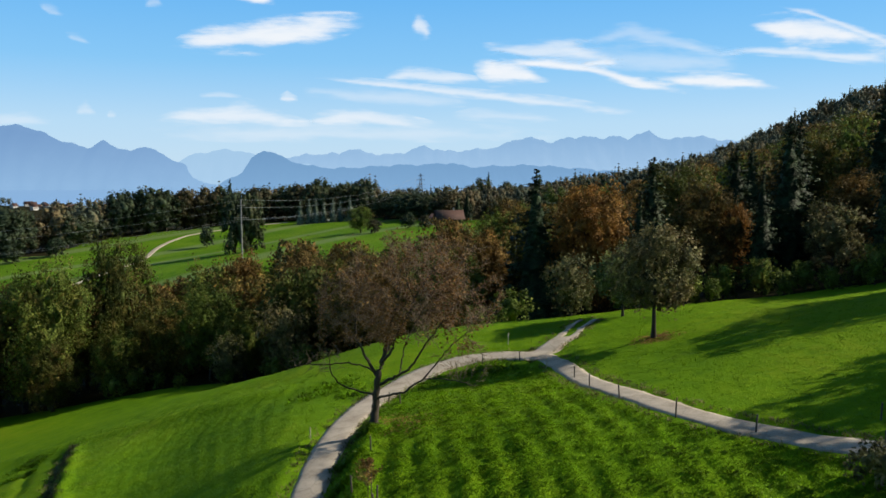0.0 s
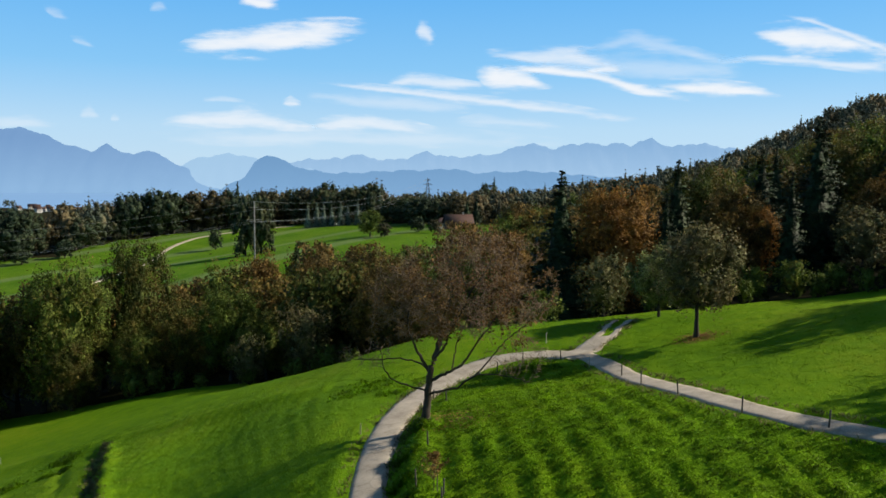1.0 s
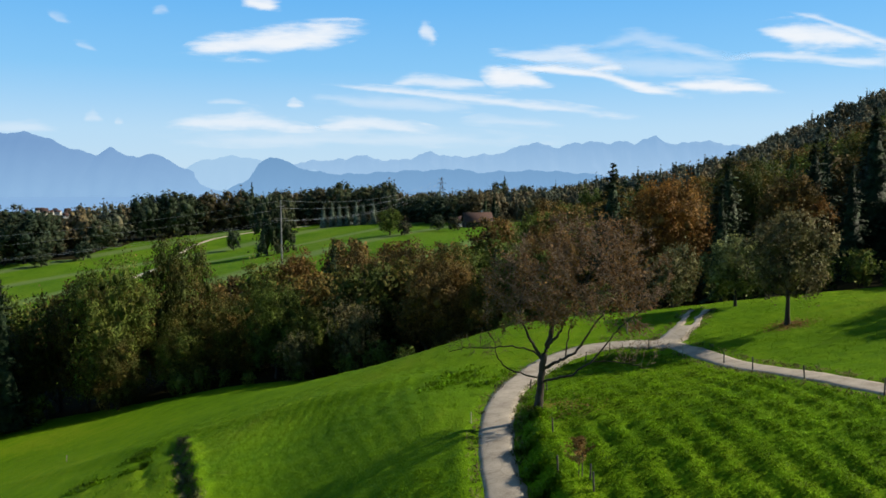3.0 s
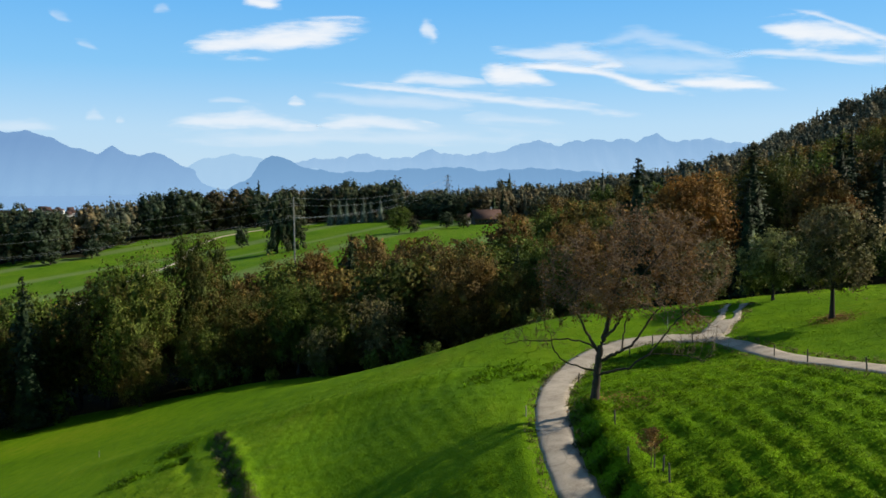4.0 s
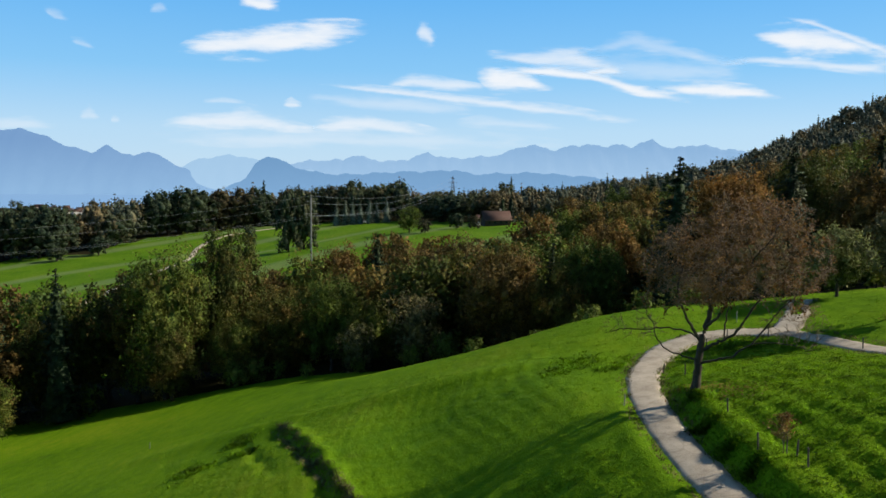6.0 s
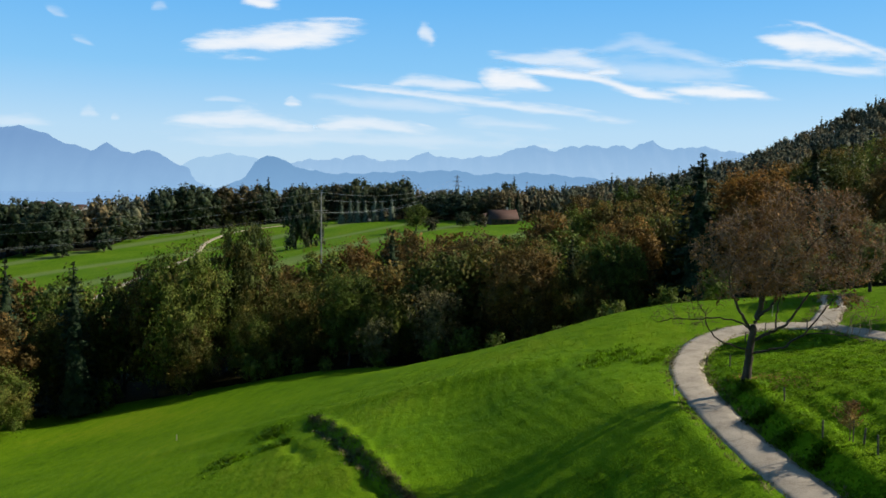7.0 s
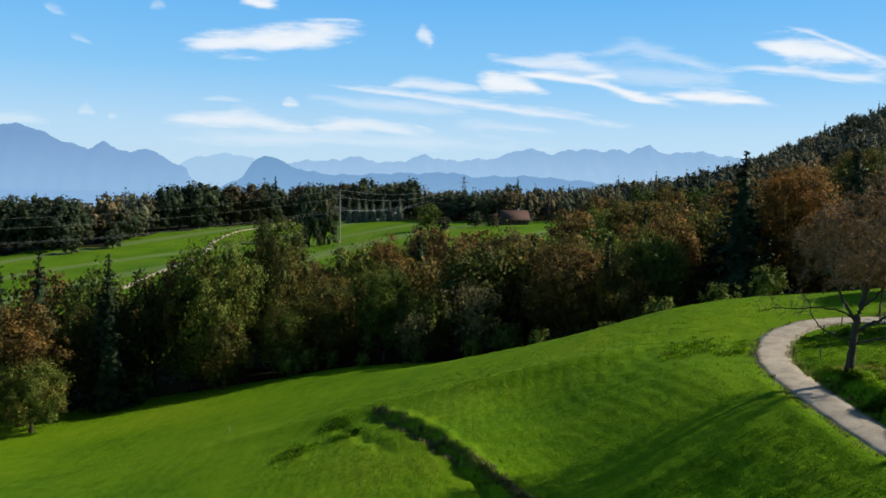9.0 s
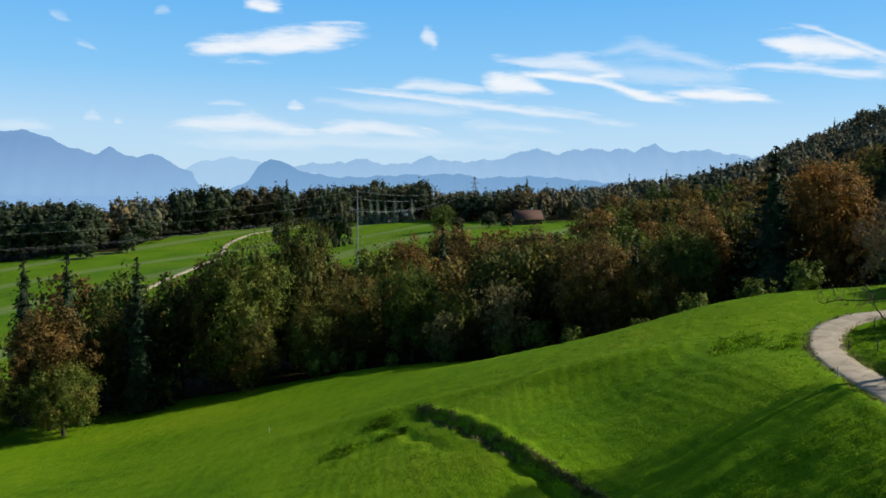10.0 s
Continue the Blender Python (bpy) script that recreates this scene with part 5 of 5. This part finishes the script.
# ---- fence posts, stakes ----
def build_post(x, y, height, radius, mat, label, lean=(0, 0), insulator=True):
    base = tagged(new("fence_post"), label, "fence post", "fence posts along the lanes")
    base.matrix_world = pose(x, y, gz(x, y), lean[0], lean[1], random.uniform(0, 360))
    part("post", shade_smooth(mesh_of("post", *joined([tube([(0, 0, -0.4), (0, 0, height * 0.5), (0, 0, height - 0.04), (0, 0, height), (0, 0, height + 0.001)], [radius * 1.05, radius, radius * 0.95, radius * 0.75, 0.001], 8)]), mat)), base)
    if insulator:
        bm = bmesh.new()
        bmesh.ops.create_cone(bm, cap_ends=True, segments=6, radius1=0.03, radius2=0.02, depth=0.08, matrix=pose(radius + 0.03, 0, height * 0.85, 0, 90, 0))
        part("insulator", bm_mesh("insulator", bm, BLACK_PLASTIC), base)


for px, py, ph, lx in [(4.6, 96.9, 1.25, 2), (9.0, 95.6, 1.2, -3), (13.4, 82.6, 1.25, 3), (13.7, 75.6, 1.3, -2), (14.6, 66.6, 1.3, 4), (17.2, 59.2, 1.35, 2), (21.2, 54.0, 1.35, -3), (27.0, 48.3, 1.3, 2), (29.2, 53.0, 1.25, 3), (1.4, 94.6, 1.2, -2), (-4.6, 82.5, 1.2, 3), (-6.0, 85.6, 1.1, -4), (-6.2, 65.6, 1.2, 2), (-6.9, 57.4, 1.3, -2), (-4.9, 55.6, 1.2, 3), (-5.0, 53.6, 1.3, 2)]:
    build_post(px, py, ph, 0.065, POST_WOOD, "weathered grey wooden fence post beside the lane", (lx, -lx))
for px, py, ph in [(8.3, 104.0, 1.45), (11.5, 90.6, 1.2), (-12.6, 74.2, 1.1), (-74.5, 125.8, 1.0)]:
    build_post(px, py, ph, 0.05, PALE_WOOD, "pale yellowish marker stake in the grass", (1, 1), False)


# ---- power line ----
def build_mast(x, y, height, spread):
    base = tagged(new("power_mast"), "tall slim grey power-line mast with two cross-arms", "power mast", "power-line supports")
    base.matrix_world = pose(x, y, gz(x, y), 0, 0, 30)
    part("pole", shade_smooth(mesh_of("pole", *tube([(0, 0, -1), (0, 0, height / 2), (0, 0, height)], [0.42, 0.34, 0.24], 8), MAST_METAL)), base)
    for z, w in ((height - 7.5, spread), (height - 2.5, spread * 0.55)):
        bm = bmesh.new()
        box_bm(bm, (2 * w, 0.16, 0.18), (0, 0, z), 0, 0.02)
        arm = part("crossarm", bm_mesh("crossarm", bm, MAST_METAL), base)
        for s in (-1, 1):
            part("insulator", mesh_of("insulator", *tube([(s * w * 0.95, 0, z), (s * w * 0.95, 0, z - 0.5), (s * w * 0.95, 0, z - 0.9)], [0.05, 0.11, 0.06], 6), BLACK_PLASTIC), arm)


def build_pylon(x, y, height, foot):
    base = tagged(new("pylon"), "distant steel lattice pylon above the trees", "pylon", "power-line supports")
    base.matrix_world = pose(x, y, gz(x, y), 0, 0, 15)
    legs = []
    for sx in (-1, 1):
        for sy in (-1, 1):
            legs.append((sx, sy))
            part("leg", mesh_of("leg", *tube([(sx * foot, sy * foot, -0.5), (sx * foot * 0.45, sy * foot * 0.45, height * 0.6), (sx * 0.25, sy * 0.25, height)], [0.16, 0.12, 0.09], 4), PYLON_STEEL), base)
    bits = []
    for k in range(9):
        z0, z1 = height * k / 9, height * (k + 1) / 9
        f0, f1 = (np.interp(z, (0, height * 0.6, height), (foot, foot * 0.45, 0.25)) for z in (z0, z1))
        for (ax, ay), (bx, by) in (((-1, -1), (1, -1)), ((1, -1), (1, 1)), ((1, 1), (-1, 1)), ((-1, 1), (-1, -1))):
            bits.append(tube([(ax * f0, ay * f0, z0), (bx * f1, by * f1, z1)], [0.06, 0.06], 3))
            bits.append(tube([(bx * f0, by * f0, z0), (ax * f1, ay * f1, z1)], [0.06, 0.06], 3))
    part("lattice", mesh_of("lattice", *joined(bits), PYLON_STEEL), base)
    for z, w in ((height * 0.72, 3.4), (height * 0.84, 4.2), (height * 0.95, 2.6)):
        part("crossarm", mesh_of("crossarm", *joined([tube([(-w, 0, z), (w, 0, z)], [0.1, 0.1], 4), tube([(-w, 0, z), (0, 0, z + 1.1), (w, 0, z)], [0.07, 0.07, 0.07], 4)]), PYLON_STEEL), base)


def wire(a, b, sag, radius):
    t = np.linspace(0, 1, 25)[:, None]
    p = np.array(a) + (np.array(b) - np.array(a)) * t - np.array([0, 0, 4.0 * sag]) * t * (1 - t)
    tagged(new("power_line", mesh_of("power_line", *tube(p, np.full(25, radius), 4), WIRE)), "thin grey overhead power line above the far pasture", "power line", "power lines")


build_mast(-81.5, 333, 12.6 - gz(-81.5, 333), 3.0)
build_mast(-222, 248, 0.5 - gz(-222, 248), 3.0)
build_pylon(-18.4, 714, 22.8 - gz(-18.4, 714), 3.2)
for off, drop in ((0, 0.2), (-2.8, 8.3), (2.8, 8.3), (1.4, 3.3)):
    wire((-81.5 + off * 0.8, 333 - off * 0.5, 12.6 - drop), (-222 + off * 0.8, 248 - off * 0.5, 0.5 - drop), 3.2, 0.03)
    wire((-81.5 + off * 0.8, 333 - off * 0.5, 12.6 - drop), (-18.4 + off, 714, 22.0 - drop * 0.75), 7.0, 0.045)


# ---- the farm and the village ----
def build_house(x, y, turn, long, deep, eaves, ridge, walls, label, name="house", chimney=True, windows=3):
    base = tagged(new(name), label, name.replace("_", " "))
    base.matrix_world = pose(x, y, gz(x, y) - 0.3, 0, 0, turn)
    bm = bmesh.new()
    box_bm(bm, (long, deep, eaves), (0, 0, eaves / 2))
    part("wall", bm_mesh("wall", bm, walls), base)
    over = 0.9
    for s in (-1, 1):
        h = ridge - eaves
        v = [(-long / 2 - over, s * (deep / 2 + over), eaves - h * over / (deep / 2)), (long / 2 + over, s * (deep / 2 + over), eaves - h * over / (deep / 2)), (long / 2 + over, 0, ridge), (-long / 2 - over, 0, ridge)]
        v = np.array(v + [(a, b, c + 0.3) for a, b, c in v], float)
        f = [(0, 1, 2, 3), (4, 5, 6, 7), (0, 1, 5, 4), (1, 2, 6, 5), (2, 3, 7, 6), (3, 0, 4, 7)]
        part("roof", mesh_of("roof", v, f, ROOF_TILE), base)
    for s in (-1, 1):
        v = [(s * long / 2, -deep / 2, eaves), (s * long / 2, deep / 2, eaves), (s * long / 2, 0, ridge), (s * (long / 2 - 0.3), -deep / 2, eaves), (s * (long / 2 - 0.3), deep / 2, eaves), (s * (long / 2 - 0.3), 0, ridge)]
        part("gable", mesh_of("gable", v, [(0, 1, 2), (3, 4, 5)], walls), base)
    if chimney:
        bm = bmesh.new()
        box_bm(bm, (0.9, 0.9, 2.2), (long * 0.2, 0.6, ridge + 0.5), 0, 0.05)
        part("chimney", bm_mesh("chimney", bm, PLASTER), base)
    for k in range(windows):
        bm = bmesh.new()
        box_bm(bm, (1.3, 0.12, 1.4), ((k - (windows - 1) / 2) * long / (windows + 0.6), -deep / 2 - 0.05, eaves * 0.55))
        part("window", bm_mesh("window", bm, GLASS_DARK), base)
    return base


build_house(4.0, 495, 12, 16, 10, 4.2, 8.6, BARN_BOARD, "brown timber farmhouse with a reddish tiled roof", "farmhouse", True, 4)
build_house(-4.5, 506, -70, 9, 7, 3.2, 6.2, PLASTER, "pale plastered farm building with a tiled roof", "farm_building", False, 2)
build_house(42, 945, 20, 14, 10, 5.0, 9.5, PLASTER, "white house among trees on the far hilltop", "house", True, 3)
for k in range(18):
    build_house(-905 + random.uniform(-60, 75), 1900 + random.uniform(-90, 90), random.uniform(0, 90), random.uniform(10, 18), random.uniform(8, 11), random.uniform(5, 8), random.uniform(10, 13), PLASTER, "small white village house by the lake", "house", False, 3)


def build_car(x, y, turn):
    base = tagged(new("car"), "small white car parked by the far track", "car")
    base.matrix_world = pose(x, y, gz(x, y) + 0.1, 0, 0, turn)
    bm = bmesh.new()
    box_bm(bm, (4.2, 1.75, 0.7), (0, 0, 0.65), 0, 0.15)
    box_bm(bm, (2.4, 1.55, 0.6), (-0.2, 0, 1.25), 0, 0.2)
    part("body", bm_mesh("body", bm, CAR_WHITE), base)
    for sx in (-1.3, 1.3):
        for sy in (-0.8, 0.8):
            bm = bmesh.new()
            bmesh.ops.create_cone(bm, cap_ends=True, segments=14, radius1=0.32, radius2=0.32, depth=0.22, matrix=pose(sx, sy, 0.32, 90, 0, 0))
            part("wheel", bm_mesh("wheel", bm, TYRE), base)


build_car(-88, 632, 20)


# ---- grass, weeds, fallen leaves ----
def blades(rng, xs, ys, tall, wide, count, spread):
    """Tufts of blades that rise from the ground; each blade is one bent kite."""
    n = len(xs)
    x, y = np.repeat(xs, count) + rng.normal(0, spread, n * count), np.repeat(ys, count) + rng.normal(0, spread, n * count)
    z = ground_z(x, y) - 0.03
    a = rng.uniform(0, 2 * np.pi, n * count)
    h = np.repeat(np.broadcast_to(tall, n), count) * rng.uniform(0.5, 1.3, n * count)
    lean = rng.uniform(0.5, 1.5, n * count) * h
    foot = np.column_stack([x, y, z])
    side = np.column_stack([-np.sin(a), np.cos(a), np.zeros_like(a)]) * wide / 2
    mid = foot + np.column_stack([np.cos(a) * lean * 0.35, np.sin(a) * lean * 0.35, h * 0.6])
    tip = foot + np.column_stack([np.cos(a) * lean, np.sin(a) * lean, h])
    v = np.stack([foot, mid - side, tip, mid + side], 1).reshape(-1, 3)
    # blades shade as the slope on which they grow
    fall = np.repeat(np.column_stack([ground_z(xs - 0.7, ys) - ground_z(xs + 0.7, ys), ground_z(xs, ys - 0.7) - ground_z(xs, ys + 0.7)]) / 1.4, count, axis=0)
    up = np.column_stack([fall + rng.normal(0, 0.24, (n * count, 2)), np.ones(n * count)])
    return v, np.arange(len(v)).reshape(-1, 4), unit(np.repeat(up, 4, axis=0))


def build_grass():
    rng = np.random.RandomState(8)
    # thick aftermath on the swathes of the hay field
    x, y = rng.uniform(-8.5, 28, 30000), 43 + 53 * rng.uniform(0, 1, 30000) ** 1.25
    inside = np.interp(y, (40, 50, 58, 66, 80, 92, 99), (30, 23.5, 17, 13.8, 11.8, 11, 4)) - x > 0.4
    ridge = np.abs((((x + 0.06 * y + 0.22 * waves(x, y, 9.0, 3)) / 2.3) % 1.0) * 2 - 1)
    keep = inside & (from_lanes(x, y) > 1.7) & (rng.uniform(size=len(x)) < 0.35 + 0.65 * ridge)
    tagged(new("hay_field_grass", crown_mesh("hay_field_grass", blades(rng, x[keep], y[keep], 0.16, 0.09, 4, 0.16), GRASS_BLADES)), "lush green grass in mown swathes", "grass", kind="stuff")
    # pasture round about
    x, y = rng.uniform(-64, 48, 42000), 45 + 78 * rng.uniform(0, 1, 42000) ** 1.2
    keep = (from_lanes(x, y) > 1.75) & (waves(x, y, 3.0, 9) + rng.normal(0, 0.5, len(x)) > -0.2) & ((x < -9) | (x > 14 + 0.1 * (95 - y)) | (y > 96))
    tagged(new("pasture_grass", crown_mesh("pasture_grass", blades(rng, x[keep], y[keep], 0.10, 0.08, 3, 0.22), GRASS_BLADES)), "short grazed grass on the slopes", "grass", kind="stuff")
    # coarse tussocks on the slope below the walnut
    x, y = rng.uniform(-44, -14, 5000), rng.uniform(46, 66, 5000)
    keep = (from_lanes(x, y) > 1.9) & (waves(x, y, 2.2, 19) + rng.normal(0, 0.4, len(x)) > 0.1)
    tagged(new("tussock_grass", crown_mesh("tussock_grass", blades(rng, x[keep], y[keep], 0.17, 0.08, 5, 0.3), GRASS_BLADES)), "coarse green tussocks on the slope below the lane", "grass", kind="stuff")
    # ragged verge along the lanes
    pick = LANES[rng.randint(0, len(LANES), 2600)]
    ang, d = rng.uniform(0, 6.28, 2600), rng.uniform(1.5, 2.6, 2600)
    x, y = pick[:, 0] + np.cos(ang) * d, pick[:, 1] + np.sin(ang) * d
    keep = (from_lanes(x, y) > 1.45) & (y < 120) & (y > 42)
    tagged(new("verge_grass", crown_mesh("verge_grass", blades(rng, x[keep], y[keep], 0.30, 0.08, 5, 0.12), DRY_GRASS)), "ragged half-dry grass along the lane's edge", "grass", kind="stuff")
    # tall dry grass on the slipped bank
    t = rng.uniform(0, 1, 1100)
    seg = np.array([np.interp(t, np.linspace(0, 1, len(SCAR)), SCAR[:, k]) for k in (0, 1)]).T
    x, y = seg[:, 0] + rng.normal(0.5, 0.45, 1100), seg[:, 1] + rng.normal(0, 0.4, 1100)
    tagged(new("bank_grass", crown_mesh("bank_grass", blades(rng, x, y, 0.30, 0.09, 5, 0.2), DRY_GRASS)), "tall dry grass and weeds on a slipped bank", "weeds", kind="stuff")
    # patches of coarse weeds
    xs, ys = [], []
    for cx, cy, r, n in ((-12.6, 95.6, 2.6, 110), (-15.5, 92.5, 1.8, 50), (-10.4, 91.0, 1.6, 60), (-55.8, 108, 1.8, 150), (-54, 101, 1.4, 120), (-60, 100, 2.0, 90), (5.2, 94.4, 2.0, 240), (-8.0, 56.0, 0.8, 120), (-8.3, 60, 0.7, 120), (-8.2, 65, 0.8, 140), (-6.4, 71.6, 1.0, 170)):
        xs.append(cx + rng.normal(0, r * 0.6, n))
        ys.append(cy + rng.normal(0, r * 0.6, n))
    x, y = np.concatenate(xs), np.concatenate(ys)
    keep = from_lanes(x, y) > 1.5
    tagged(new("weeds", crown_mesh("weeds", blades(rng, x[keep], y[keep], 0.36, 0.12, 6, 0.2), GRASS_BLADES)), "clumps of coarse green weeds in the pasture", "weeds", kind="stuff")


def build_litter(x, y, radius, count, seed, label):
    rng = np.random.RandomState(seed)
    a, d = rng.uniform(0, 6.28, count), radius * np.sqrt(rng.uniform(0, 1, count)) * rng.uniform(0.4, 1.2, count)
    px, py = x + np.cos(a) * d, y + np.sin(a) * d
    p = np.column_stack([px, py, ground_z(px, py) + 0.06])
    tagged(new("fallen_leaves", mesh_of("fallen_leaves", *leaves_at(rng, p, np.column_stack([rng.normal(0, 0.3, (count, 2)), np.ones(count)]), 0.2), LEAF_DRY)), label, "fallen leaves", kind="stuff")


build_grass()
build_litter(24.6, 93.6, 3.0, 900, 71, "brown fallen leaves under the pear tree")
build_litter(-5.2, 73.2, 5.0, 900, 72, "brown fallen leaves under the bare walnut")


def build_bramble(x, y, height, width, seed, label):
    wood, crown = broadleaf(seed, height, width, 0.0, 12, 9, 22, 0.2)
    base = tagged(new("shrub"), label, "shrub")
    base.matrix_world = pose(x, y, gz(x, y))
    part("stems", mesh_of("stems", *wood, TWIG), base)
    part("leaves", crown_mesh("leaves", crown, LEAF_GREY), base)


build_bramble(24.5, 44.0, 2.4, 3.2, 81, "grey-green bush beside the lane")
